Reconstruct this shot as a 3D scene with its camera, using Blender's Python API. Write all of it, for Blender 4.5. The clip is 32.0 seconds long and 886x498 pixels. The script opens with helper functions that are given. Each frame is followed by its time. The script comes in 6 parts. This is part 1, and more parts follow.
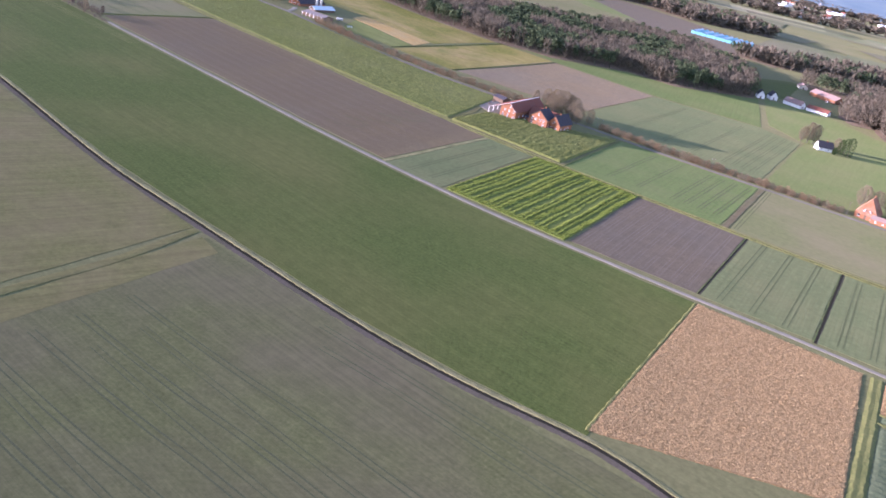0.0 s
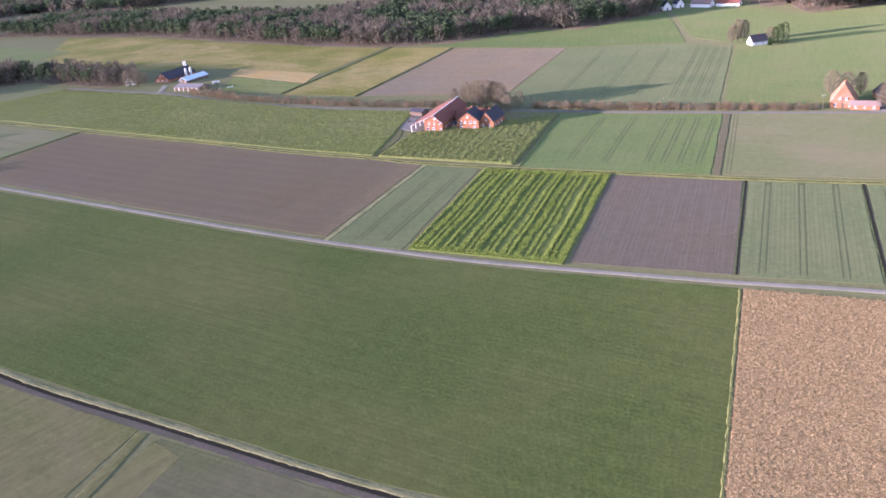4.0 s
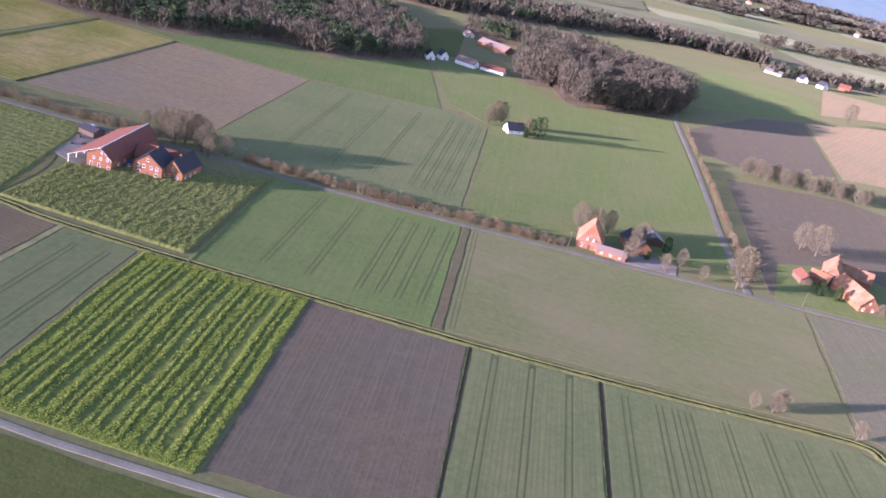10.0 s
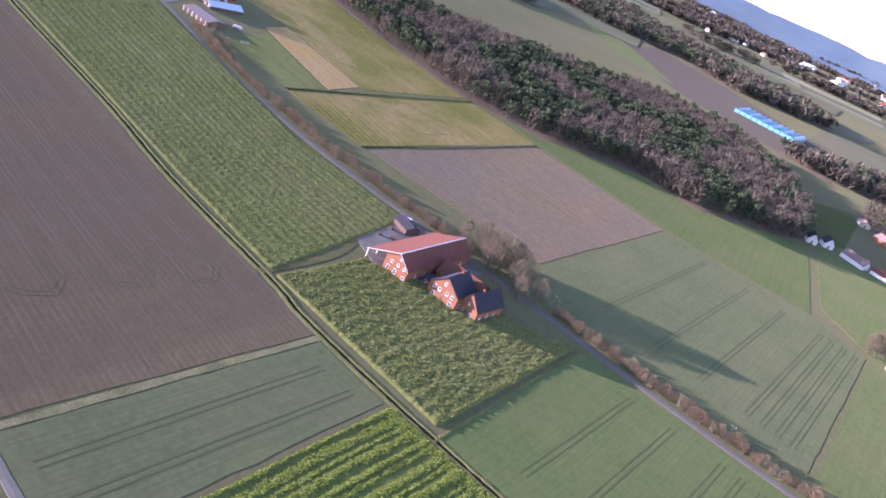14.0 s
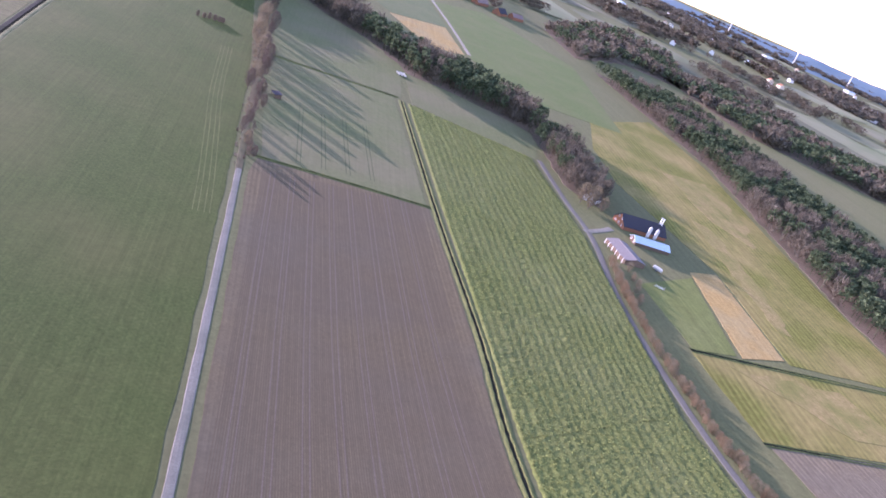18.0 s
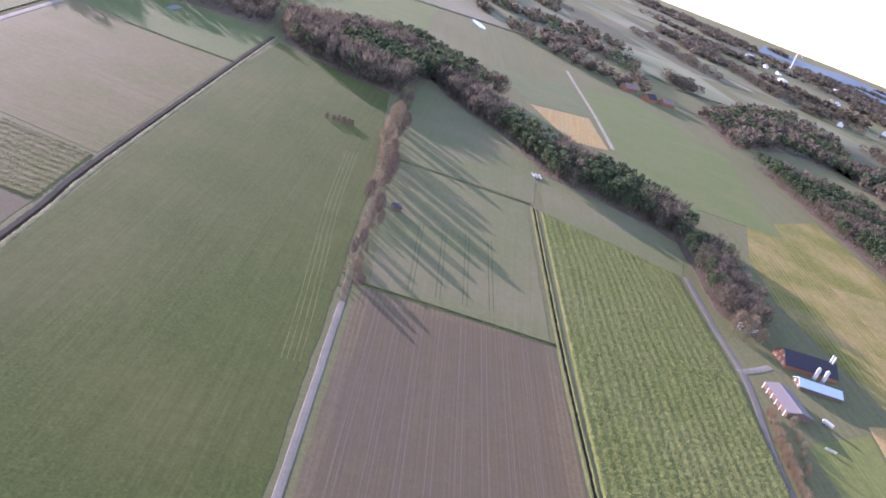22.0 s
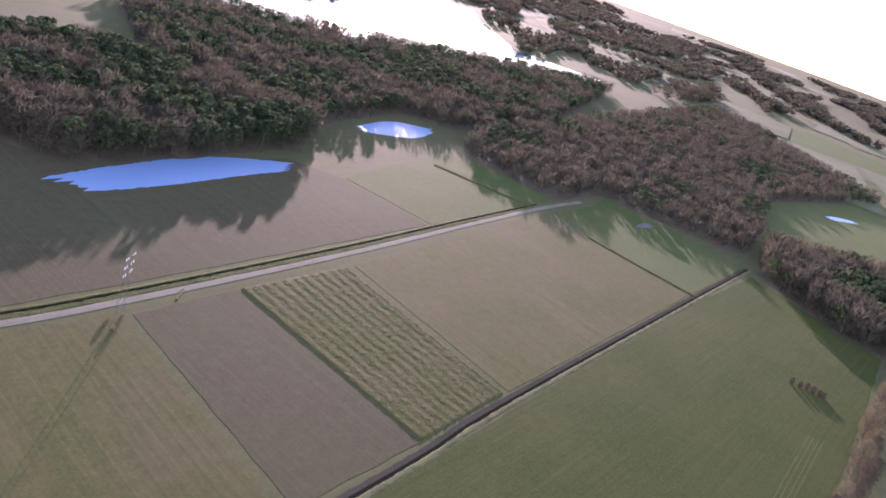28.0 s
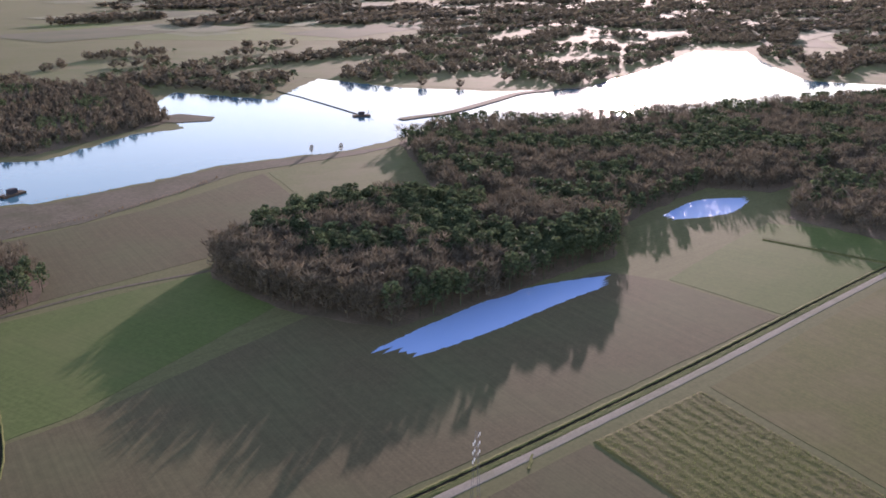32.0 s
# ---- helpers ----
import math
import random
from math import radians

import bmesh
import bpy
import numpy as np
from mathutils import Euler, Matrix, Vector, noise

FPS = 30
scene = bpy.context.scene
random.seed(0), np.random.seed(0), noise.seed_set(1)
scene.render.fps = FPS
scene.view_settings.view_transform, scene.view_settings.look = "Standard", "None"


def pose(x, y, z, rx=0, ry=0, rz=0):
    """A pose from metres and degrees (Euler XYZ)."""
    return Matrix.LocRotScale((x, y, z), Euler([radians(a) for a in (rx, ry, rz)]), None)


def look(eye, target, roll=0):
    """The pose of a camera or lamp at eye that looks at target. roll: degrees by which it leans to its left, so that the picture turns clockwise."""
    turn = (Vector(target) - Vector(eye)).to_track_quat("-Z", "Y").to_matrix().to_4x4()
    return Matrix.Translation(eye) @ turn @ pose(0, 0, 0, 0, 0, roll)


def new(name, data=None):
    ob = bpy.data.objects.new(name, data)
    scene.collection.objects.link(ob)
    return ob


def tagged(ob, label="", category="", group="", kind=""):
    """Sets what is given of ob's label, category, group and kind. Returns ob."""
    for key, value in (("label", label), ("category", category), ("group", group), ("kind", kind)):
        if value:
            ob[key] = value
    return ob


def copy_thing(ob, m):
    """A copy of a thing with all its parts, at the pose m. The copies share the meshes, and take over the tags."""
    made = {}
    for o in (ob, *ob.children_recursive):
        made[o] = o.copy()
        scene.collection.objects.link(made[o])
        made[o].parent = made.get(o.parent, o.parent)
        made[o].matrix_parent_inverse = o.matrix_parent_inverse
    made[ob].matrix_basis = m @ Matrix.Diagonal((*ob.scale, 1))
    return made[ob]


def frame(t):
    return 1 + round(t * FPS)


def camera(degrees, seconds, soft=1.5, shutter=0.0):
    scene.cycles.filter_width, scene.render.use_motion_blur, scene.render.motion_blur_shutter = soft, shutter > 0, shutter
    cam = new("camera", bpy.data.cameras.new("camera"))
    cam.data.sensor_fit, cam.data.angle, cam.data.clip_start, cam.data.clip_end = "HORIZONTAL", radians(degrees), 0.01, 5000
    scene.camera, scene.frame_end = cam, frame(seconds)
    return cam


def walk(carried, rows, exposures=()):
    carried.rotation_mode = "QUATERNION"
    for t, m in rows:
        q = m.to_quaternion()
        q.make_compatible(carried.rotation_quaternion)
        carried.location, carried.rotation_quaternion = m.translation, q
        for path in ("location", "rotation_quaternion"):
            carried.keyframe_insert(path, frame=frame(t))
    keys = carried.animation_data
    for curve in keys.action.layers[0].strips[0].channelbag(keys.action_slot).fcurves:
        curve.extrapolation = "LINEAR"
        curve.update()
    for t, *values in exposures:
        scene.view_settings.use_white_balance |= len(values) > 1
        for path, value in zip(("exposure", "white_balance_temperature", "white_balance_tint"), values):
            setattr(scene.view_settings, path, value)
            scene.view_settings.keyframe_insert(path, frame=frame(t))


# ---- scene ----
cam = camera(55.5, 32.0, soft=1.7)
# seconds, place in metres, turn in degrees
ROWS = [
    (0.0, 46.36, -140.30, 115.19, 66.74, -11.96, 31.31),
    (0.5, 42.27, -134.42, 116.07, 67.10, -13.35, 32.07),
    (1.0, 38.19, -128.53, 116.93, 66.87, -14.69, 32.16),
    (1.5, 34.09, -122.60, 117.73, 68.18, -4.21, 29.23),
    (2.0, 29.92, -116.59, 118.46, 67.92, -3.99, 30.09),
    (2.5, 25.66, -110.49, 119.12, 67.87, -0.22, 28.00),
    (4.5, 7.65, -83.81, 120.62, 66.42, 7.64, 16.63),
    (5.0, 5.68, -75.36, 121.68, 66.57, 8.32, 9.95),
    (5.5, 4.20, -66.80, 122.82, 66.65, 8.48, 4.98),
    (6.0, 3.23, -58.30, 124.07, 66.47, 8.73, -0.03),
    (6.5, 2.71, -49.93, 125.39, 66.47, 7.19, -4.46),
    (7.0, 2.52, -41.60, 126.68, 66.58, -3.17, -0.24),
    (7.5, 2.52, -33.15, 127.92, 66.11, -8.02, 1.78),
    (8.0, 2.50, -24.51, 129.04, 66.01, -11.24, 3.59),
    (8.5, 2.33, -15.71, 129.96, 65.62, -12.51, 6.41),
    (9.0, 1.84, -6.72, 130.65, 65.93, -12.34, 7.31),
    (9.5, 0.92, 2.42, 131.02, 66.12, -12.72, 8.57),
    (10.0, -0.53, 11.73, 131.06, 66.38, -12.39, 8.02),
    (10.5, -2.61, 21.21, 130.76, 66.19, -13.72, 10.05),
    (11.0, -5.37, 30.90, 130.19, 65.01, -17.60, 17.50),
    (11.5, -8.72, 40.60, 129.48, 65.06, -18.97, 22.87),
    (12.0, -12.52, 50.11, 128.77, 65.69, -19.01, 24.19),
    (12.5, -16.67, 59.31, 128.15, 65.97, -18.90, 25.17),
    (13.0, -21.10, 68.22, 127.63, 66.08, -19.10, 26.05),
    (13.5, -25.70, 76.93, 127.20, 65.35, -21.12, 28.88),
    (14.0, -30.34, 85.55, 126.87, 64.72, -22.34, 36.34),
    (14.5, -34.84, 93.90, 126.65, 65.06, -21.90, 40.31),
    (16.5, -47.40, 120.63, 128.61, 65.59, -19.55, 53.95),
    (17.0, -52.17, 126.08, 130.02, 65.84, -20.20, 61.26),
    (17.5, -57.17, 131.23, 131.62, 65.71, -20.57, 64.73),
    (18.0, -62.28, 135.93, 133.41, 65.78, -21.75, 70.43),
    (18.5, -67.41, 140.10, 135.32, 65.89, -21.38, 75.02),
    (19.0, -72.62, 143.70, 137.19, 68.29, -10.09, 70.81),
    (19.5, -77.97, 146.74, 138.96, 68.16, -11.89, 71.31),
    (20.0, -83.51, 149.27, 140.59, 68.14, -12.93, 71.50),
    (20.5, -89.27, 151.35, 142.06, 68.03, -13.38, 71.81),
    (21.0, -95.28, 153.00, 143.35, 67.26, -17.67, 74.06),
    (21.5, -101.55, 154.17, 144.44, 67.26, -19.19, 76.73),
    (22.0, -108.07, 154.85, 145.31, 66.71, -19.70, 80.93),
    (22.5, -114.71, 155.05, 145.94, 66.99, -20.93, 85.93),
    (23.0, -121.39, 154.82, 146.37, 67.34, -20.52, 86.84),
    (23.5, -128.01, 154.25, 146.68, 67.43, -20.93, 89.22),
    (24.0, -134.54, 153.53, 146.95, 67.51, -21.18, 91.88),
    (24.5, -140.90, 152.89, 147.25, 67.37, -21.02, 95.56),
    (25.0, -147.08, 152.52, 147.61, 67.56, -21.05, 98.65),
    (25.5, -153.14, 152.47, 148.02, 67.63, -21.06, 101.08),
    (27.5, -175.30, 157.02, 150.21, 68.36, -17.46, 109.47),
    (28.0, -179.62, 155.73, 151.17, 68.15, -18.53, 115.29),
    (28.5, -183.71, 153.88, 152.09, 68.48, -18.16, 118.41),
    (29.0, -187.56, 151.29, 152.90, 68.86, -16.78, 120.07),
    (29.5, -191.19, 147.78, 153.61, 68.23, -18.17, 125.30),
    (30.0, -194.59, 143.47, 154.15, 68.03, -19.37, 134.11),
    (30.5, -197.78, 138.76, 154.56, 69.01, -16.05, 135.57),
    (31.0, -200.76, 133.96, 154.91, 70.09, -8.42, 132.73),
    (31.5, -203.60, 129.22, 155.24, 70.54, -2.86, 130.95),
    (32.0, -206.39, 124.52, 155.58, 70.90, -0.67, 130.36),
]

walk(cam, [(r[0], pose(*r[1:])) for r in ROWS], exposures=[(0.0, 2.22, 5620, 46), (2.0, 2.33, 5620, 46), (5.0, 2.22, 5600, 46), (9.0, 1.97, 5560, 47), (14.0, 2.07, 5500, 51), (18.0, 2.48, 5540, 52), (21.0, 2.54, 5660, 50), (25.0, 2.3, 6020, 48), (28.0, 1.97, 6180, 47), (30.0, 1.53, 6300, 42), (32.0, 1.66, 6380, 39)])

# ---- light: low winter sun, clear hazy sky ----
SUN_AZ, SUN_EL = 241.5, 8.3
world = bpy.data.worlds.new("sky")
scene.world = world
world.use_nodes = True
wn, wl = world.node_tree.nodes, world.node_tree.links
sky = wn.new("ShaderNodeTexSky")
sky.sky_type, sky.sun_disc = "NISHITA", False
sky.sun_elevation, sky.sun_rotation = radians(SUN_EL), radians(SUN_AZ)
sky.air_density, sky.dust_density, sky.ozone_density = 1.0, 0.12, 1.0
soft_sky = wn.new("ShaderNodeHueSaturation")
soft_sky.inputs["Saturation"].default_value = 0.92
wl.new(sky.outputs[0], soft_sky.inputs["Color"])
wl.new(soft_sky.outputs[0], wn["Background"].inputs[0])
wn["Background"].inputs[1].default_value = 0.15
sun = new("sun", bpy.data.lights.new("sun", "SUN"))
sun.data.energy, sun.data.angle, sun.data.color = 5.0, radians(0.6), (1.0, 0.87, 0.74)
ax, ay = math.sin(radians(SUN_AZ)), math.cos(radians(SUN_AZ))
sun.matrix_world = look((ax * 900, ay * 900, 900 * math.tan(radians(SUN_EL))), (0, 0, 0))


# ---- materials ----
def mat(name, c1, c2, scale=1.0, rough=0.9, bump=0.3, bump_scale=None, big=0.0, big_scale=0.03,
        line=None, island=0.0, each=0.0, metal=0.0, spec=0.035, detail=6.0, third=None, streak=None, thin=0.0):
    """A surface with fine grain (c1 to c2), broad stains (third, by big), rows (line: turn, period, depth), long streaks (streak: turn, width, depth) and a change from piece to piece; thin lets light through."""
    m = bpy.data.materials.new(name)
    m.use_nodes = True
    n, l = m.node_tree.nodes, m.node_tree.links
    b = n["Principled BSDF"]
    co = n.new("ShaderNodeTexCoord")
    fine = n.new("ShaderNodeTexNoise")
    fine.inputs["Scale"].default_value, fine.inputs["Detail"].default_value, fine.inputs["Roughness"].default_value = scale, detail, 0.65
    l.new(co.outputs["Object"], fine.inputs["Vector"])
    ramp = n.new("ShaderNodeValToRGB")
    ramp.color_ramp.elements[0].position, ramp.color_ramp.elements[1].position = 0.32, 0.68
    ramp.color_ramp.elements[0].color, ramp.color_ramp.elements[1].color = (*c1, 1), (*c2, 1)
    l.new(fine.outputs["Fac"], ramp.inputs["Fac"])
    colour, height = ramp.outputs["Color"], fine.outputs["Fac"]
    if line:
        turn, period, depth = line
        mp = n.new("ShaderNodeMapping")
        mp.inputs["Rotation"].default_value[2] = radians(-turn)
        l.new(co.outputs["Object"], mp.inputs["Vector"])
        wave = n.new("ShaderNodeTexWave")
        wave.inputs["Scale"].default_value = 0.314 / period
        wave.inputs["Distortion"].default_value, wave.inputs["Detail"].default_value, wave.inputs["Detail Scale"].default_value = 0.5, 2.0, 0.7
        l.new(mp.outputs["Vector"], wave.inputs["Vector"])
        mx = n.new("ShaderNodeMix")
        mx.data_type, mx.blend_type = "RGBA", "MULTIPLY"
        mx.inputs[0].default_value = depth
        l.new(colour, mx.inputs[6])
        l.new(wave.outputs["Color"], mx.inputs[7])
        colour = mx.outputs[2]
        ad = n.new("ShaderNodeMath")
        ad.operation = "ADD"
        l.new(height, ad.inputs[0])
        sc = n.new("ShaderNodeMath")
        sc.operation = "MULTIPLY"
        sc.inputs[1].default_value = depth * 0.3
        l.new(wave.outputs["Fac"], sc.inputs[0])
        l.new(sc.outputs[0], ad.inputs[1])
        height = ad.outputs[0]
    if big:
        bn = n.new("ShaderNodeTexNoise")
        bn.inputs["Scale"].default_value, bn.inputs["Detail"].default_value = big_scale, 4.0
        l.new(co.outputs["Object"], bn.inputs["Vector"])
        br = n.new("ShaderNodeValToRGB")
        br.color_ramp.elements[0].position, br.color_ramp.elements[1].position = 0.4, 0.66
        br.color_ramp.elements[0].color, br.color_ramp.elements[1].color = (0, 0, 0, 1), (big, big, big, 1)
        l.new(bn.outputs["Fac"], br.inputs["Fac"])
        mx = n.new("ShaderNodeMix")
        mx.data_type = "RGBA"
        l.new(br.outputs["Color"], mx.inputs[0])
        l.new(colour, mx.inputs[6])
        mx.inputs[7].default_value = (*(third or c1), 1)
        colour = mx.outputs[2]
    if streak:
        turn, width, depth = streak
        mp = n.new("ShaderNodeMapping")
        mp.vector_type = "TEXTURE"
        mp.inputs["Rotation"].default_value[2] = radians(turn)
        mp.inputs["Scale"].default_value = (width * 80.0, width, 1.0)
        l.new(co.outputs["Object"], mp.inputs["Vector"])
        sn = n.new("ShaderNodeTexNoise")
        sn.inputs["Scale"].default_value, sn.inputs["Detail"].default_value, sn.inputs["Roughness"].default_value = 1.0, 4.0, 0.7
        l.new(mp.outputs["Vector"], sn.inputs["Vector"])
        mottle = n.new("ShaderNodeTexNoise")
        mottle.inputs["Scale"].default_value, mottle.inputs["Detail"].default_value, mottle.inputs["Roughness"].default_value = 0.22, 5.0, 0.75
        l.new(co.outputs["Object"], mottle.inputs["Vector"])
        both = n.new("ShaderNodeMath")
        both.operation = "ADD"
        l.new(sn.outputs["Fac"], both.inputs[0])
        l.new(mottle.outputs["Fac"], both.inputs[1])
        sr = n.new("ShaderNodeMapRange")
        sr.inputs["From Min"].default_value, sr.inputs["From Max"].default_value = 0.7, 1.3
        sr.inputs["To Min"].default_value, sr.inputs["To Max"].default_value = 1 - depth, 1 + depth
        l.new(both.outputs[0], sr.inputs["Value"])
        hv = n.new("ShaderNodeHueSaturation")
        l.new(colour, hv.inputs["Color"])
        l.new(sr.outputs["Result"], hv.inputs["Value"])
        colour = hv.outputs["Color"]
    if island or each:
        src = n.new("ShaderNodeNewGeometry").outputs["Random Per Island"] if island else n.new("ShaderNodeObjectInfo").outputs["Random"]
        mr = n.new("ShaderNodeMapRange")
        mr.inputs["To Min"].default_value, mr.inputs["To Max"].default_value = 1 - (island or each), 1 + (island or each)
        l.new(src, mr.inputs["Value"])
        hsv = n.new("ShaderNodeHueSaturation")
        l.new(colour, hsv.inputs["Color"])
        l.new(mr.outputs["Result"], hsv.inputs["Value"])
        colour = hsv.outputs["Color"]
    l.new(colour, b.inputs["Base Color"])
    b.inputs["Roughness"].default_value, b.inputs["Metallic"].default_value = rough, metal
    b.inputs["Specular IOR Level"].default_value = spec
    b.inputs["Diffuse Roughness"].default_value = 0.5 if rough > 0.75 else 0.3
    if bump:
        bp = n.new("ShaderNodeBump")
        bp.inputs["Strength"].default_value, bp.inputs["Distance"].default_value = bump, bump_scale or 0.15
        l.new(height, bp.inputs["Height"])
        l.new(bp.outputs["Normal"], b.inputs["Normal"])
    if thin:
        tr, mix = n.new("ShaderNodeBsdfTranslucent"), n.new("ShaderNodeMixShader")
        mix.inputs[0].default_value = thin
        l.new(colour, tr.inputs["Color"])
        l.new(b.outputs[0], mix.inputs[1])
        l.new(tr.outputs[0], mix.inputs[2])
        l.new(mix.outputs[0], n["Material Output"].inputs["Surface"])
    return m


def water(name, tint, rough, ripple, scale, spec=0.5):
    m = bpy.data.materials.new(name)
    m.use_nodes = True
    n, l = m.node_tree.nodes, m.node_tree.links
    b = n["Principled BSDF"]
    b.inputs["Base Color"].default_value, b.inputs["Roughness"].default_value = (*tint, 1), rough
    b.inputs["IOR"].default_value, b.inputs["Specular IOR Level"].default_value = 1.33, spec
    co, no, bp = n.new("ShaderNodeTexCoord"), n.new("ShaderNodeTexNoise"), n.new("ShaderNodeBump")
    no.inputs["Scale"].default_value, no.inputs["Detail"].default_value = scale, 3.0
    bp.inputs["Strength"].default_value, bp.inputs["Distance"].default_value = ripple, 0.2
    l.new(co.outputs["Object"], no.inputs["Vector"])
    l.new(no.outputs["Fac"], bp.inputs["Height"])
    l.new(bp.outputs["Normal"], b.inputs["Normal"])
    return m


M_GROUND = mat("rough_grass", (0.092, 0.098, 0.041), (0.137, 0.135, 0.061), 0.6, big=0.6, big_scale=0.012, third=(0.137, 0.126, 0.063), bump=0.25, streak=(170, 3.0, 0.14))
M_WINTER = mat("winter_crop", (0.043, 0.062, 0.016), (0.076, 0.096, 0.026), 0.9, big=0.75, big_scale=0.014, third=(0.09, 0.094, 0.031), bump=0.32, bump_scale=0.35, detail=5.0, streak=(168, 1.2, 0.2))
M_YOUNG = mat("young_crop", (0.088, 0.107, 0.046), (0.118, 0.137, 0.062), 0.5, big=0.5, big_scale=0.03, third=(0.139, 0.139, 0.065), bump=0.1, streak=(91, 1.0, 0.12))
M_NGREEN = mat("bright_crop", (0.086, 0.112, 0.038), (0.118, 0.142, 0.048), 0.5, big=0.5, big_scale=0.03, third=(0.135, 0.135, 0.058), bump=0.1, streak=(91, 1.0, 0.12))
M_LUSH = mat("lush_grass", (0.074, 0.102, 0.032), (0.100, 0.128, 0.043), 0.5, big=0.5, big_scale=0.03, third=(0.115, 0.126, 0.050), bump=0.1, streak=(100, 1.5, 0.12))
M_ROWS = mat("green_crop_in_rows", (0.076, 0.112, 0.036), (0.108, 0.142, 0.046), 0.5, big=0.5, big_scale=0.03, third=(0.12, 0.138, 0.054), bump=0.1, streak=(91, 1.0, 0.12))
M_PALE = mat("thin_crop", (0.101, 0.115, 0.048), (0.134, 0.138, 0.06), 0.4, big=0.7, big_scale=0.02, third=(0.156, 0.137, 0.077), bump=0.1, streak=(165, 1.5, 0.09))
M_MEADOW = mat("worn_meadow", (0.088, 0.094, 0.033), (0.126, 0.118, 0.046), 0.7, big=0.8, big_scale=0.03, third=(0.135, 0.115, 0.056), bump=0.28, bump_scale=0.25, streak=(70, 1.6, 0.2))
M_SPARSE = mat("sparse_crop", (0.072, 0.079, 0.032), (0.102, 0.106, 0.045), 0.9, big=0.8, big_scale=0.018, third=(0.106, 0.094, 0.056), bump=0.2, streak=(171, 1.3, 0.2))
M_PLOW = mat("grey_brown_soil", (0.083, 0.069, 0.046), (0.118, 0.098, 0.066), 0.9, big=0.6, big_scale=0.03, third=(0.093, 0.083, 0.062), bump=0.22, bump_scale=0.2, streak=(90, 0.5, 0.2))
M_BROWN = mat("red_brown_soil", (0.112, 0.088, 0.048), (0.152, 0.12, 0.066), 0.9, big=0.6, big_scale=0.02, third=(0.105, 0.092, 0.064), bump=0.1, bump_scale=0.2, line=(79, 2.0, 0.14), streak=(169, 0.8, 0.16))
M_WEATHERED = mat("weathered_bare_soil", (0.112, 0.104, 0.066), (0.15, 0.138, 0.09), 0.7, big=0.7, big_scale=0.02, third=(0.115, 0.12, 0.06), bump=0.2, bump_scale=0.2, streak=(92, 1.2, 0.12))
M_SOIL = mat("plain_brown_soil", (0.086, 0.074, 0.042), (0.118, 0.1, 0.056), 0.9, big=0.8, big_scale=0.02, third=(0.102, 0.1, 0.052), bump=0.2, bump_scale=0.2, streak=(75, 1.4, 0.17))
M_TILLED = mat("tilled_soil", (0.155, 0.12, 0.068), (0.22, 0.172, 0.10), 0.8, big=0.5, big_scale=0.02, third=(0.14, 0.125, 0.09), bump=0.3, bump_scale=0.2, streak=(176, 1.1, 0.24), line=(86, 3.0, 0.22))
M_STUBBLE = mat("straw_stubble", (0.148, 0.096, 0.044), (0.355, 0.24, 0.115), 1.2, big=0.3, big_scale=0.05, third=(0.26, 0.175, 0.08), bump=1.0, bump_scale=0.7, line=(-90, 0.75, 0.2), streak=(90, 0.7, 0.2))
M_STRAW = mat("straw", (0.31, 0.21, 0.095), (0.45, 0.315, 0.148), 3.0, island=0.55, bump=0)
M_TAN = mat("dry_grass", (0.125, 0.13, 0.03), (0.18, 0.168, 0.042), 0.35, big=0.65, big_scale=0.022, third=(0.26, 0.195, 0.08), bump=0.3, streak=(165, 2.0, 0.26), line=(75, 3.5, 0.28))
M_GOLD = mat("golden_stubble", (0.25, 0.168, 0.062), (0.34, 0.238, 0.088), 0.6, big=0.5, big_scale=0.05, third=(0.25, 0.215, 0.11), bump=0.3, streak=(163, 1.2, 0.2))
M_TAWNY = mat("bleached_grass", (0.17, 0.145, 0.05), (0.27, 0.2, 0.085), 0.5, big=0.8, big_scale=0.06, third=(0.14, 0.138, 0.038), bump=0.3, streak=(165, 1.2, 0.22))
M_MUSTARD = mat("green_manure", (0.07, 0.093, 0.024), (0.14, 0.172, 0.042), 1.3, bump=0.5, big=0.4, big_scale=0.05, third=(0.11, 0.125, 0.036))
M_LEAF = mat("green_manure_leaf", (0.185, 0.235, 0.04), (0.31, 0.36, 0.075), 2.0, island=0.5, bump=0, thin=0.3)
M_COVER = mat("cover_crop", (0.09, 0.108, 0.03), (0.15, 0.165, 0.05), 1.2, bump=0.5, big=0.5, big_scale=0.02, third=(0.154, 0.159, 0.063), streak=(170, 1.4, 0.22))
M_COVERLEAF = mat("cover_crop_leaf", (0.17, 0.192, 0.054), (0.25, 0.262, 0.086), 2.0, island=0.45, bump=0, thin=0.3)
M_VERGE = mat("verge_grass", (0.100, 0.114, 0.038), (0.170, 0.164, 0.061), 0.9, big=0.6, big_scale=0.08, third=(0.075, 0.090, 0.032), bump=0.8, bump_scale=0.4)
M_BANK = mat("pale_bank_grass", (0.15, 0.148, 0.066), (0.24, 0.222, 0.108), 1.4, big=0.6, big_scale=0.12, third=(0.085, 0.094, 0.042), bump=0.8, bump_scale=0.4)
M_KALE = mat("blue_green_kale", (0.06, 0.082, 0.042), (0.098, 0.122, 0.064), 1.3, big=0.4, big_scale=0.05, third=(0.085, 0.1, 0.06), bump=0.6, bump_scale=0.3, streak=(0, 0.8, 0.2))
M_STRAWFAR = mat("tawny_stubble", (0.17, 0.122, 0.07), (0.25, 0.185, 0.11), 0.6, big=0.5, big_scale=0.02, third=(0.17, 0.15, 0.085), bump=0.4, streak=(60, 2.0, 0.16))
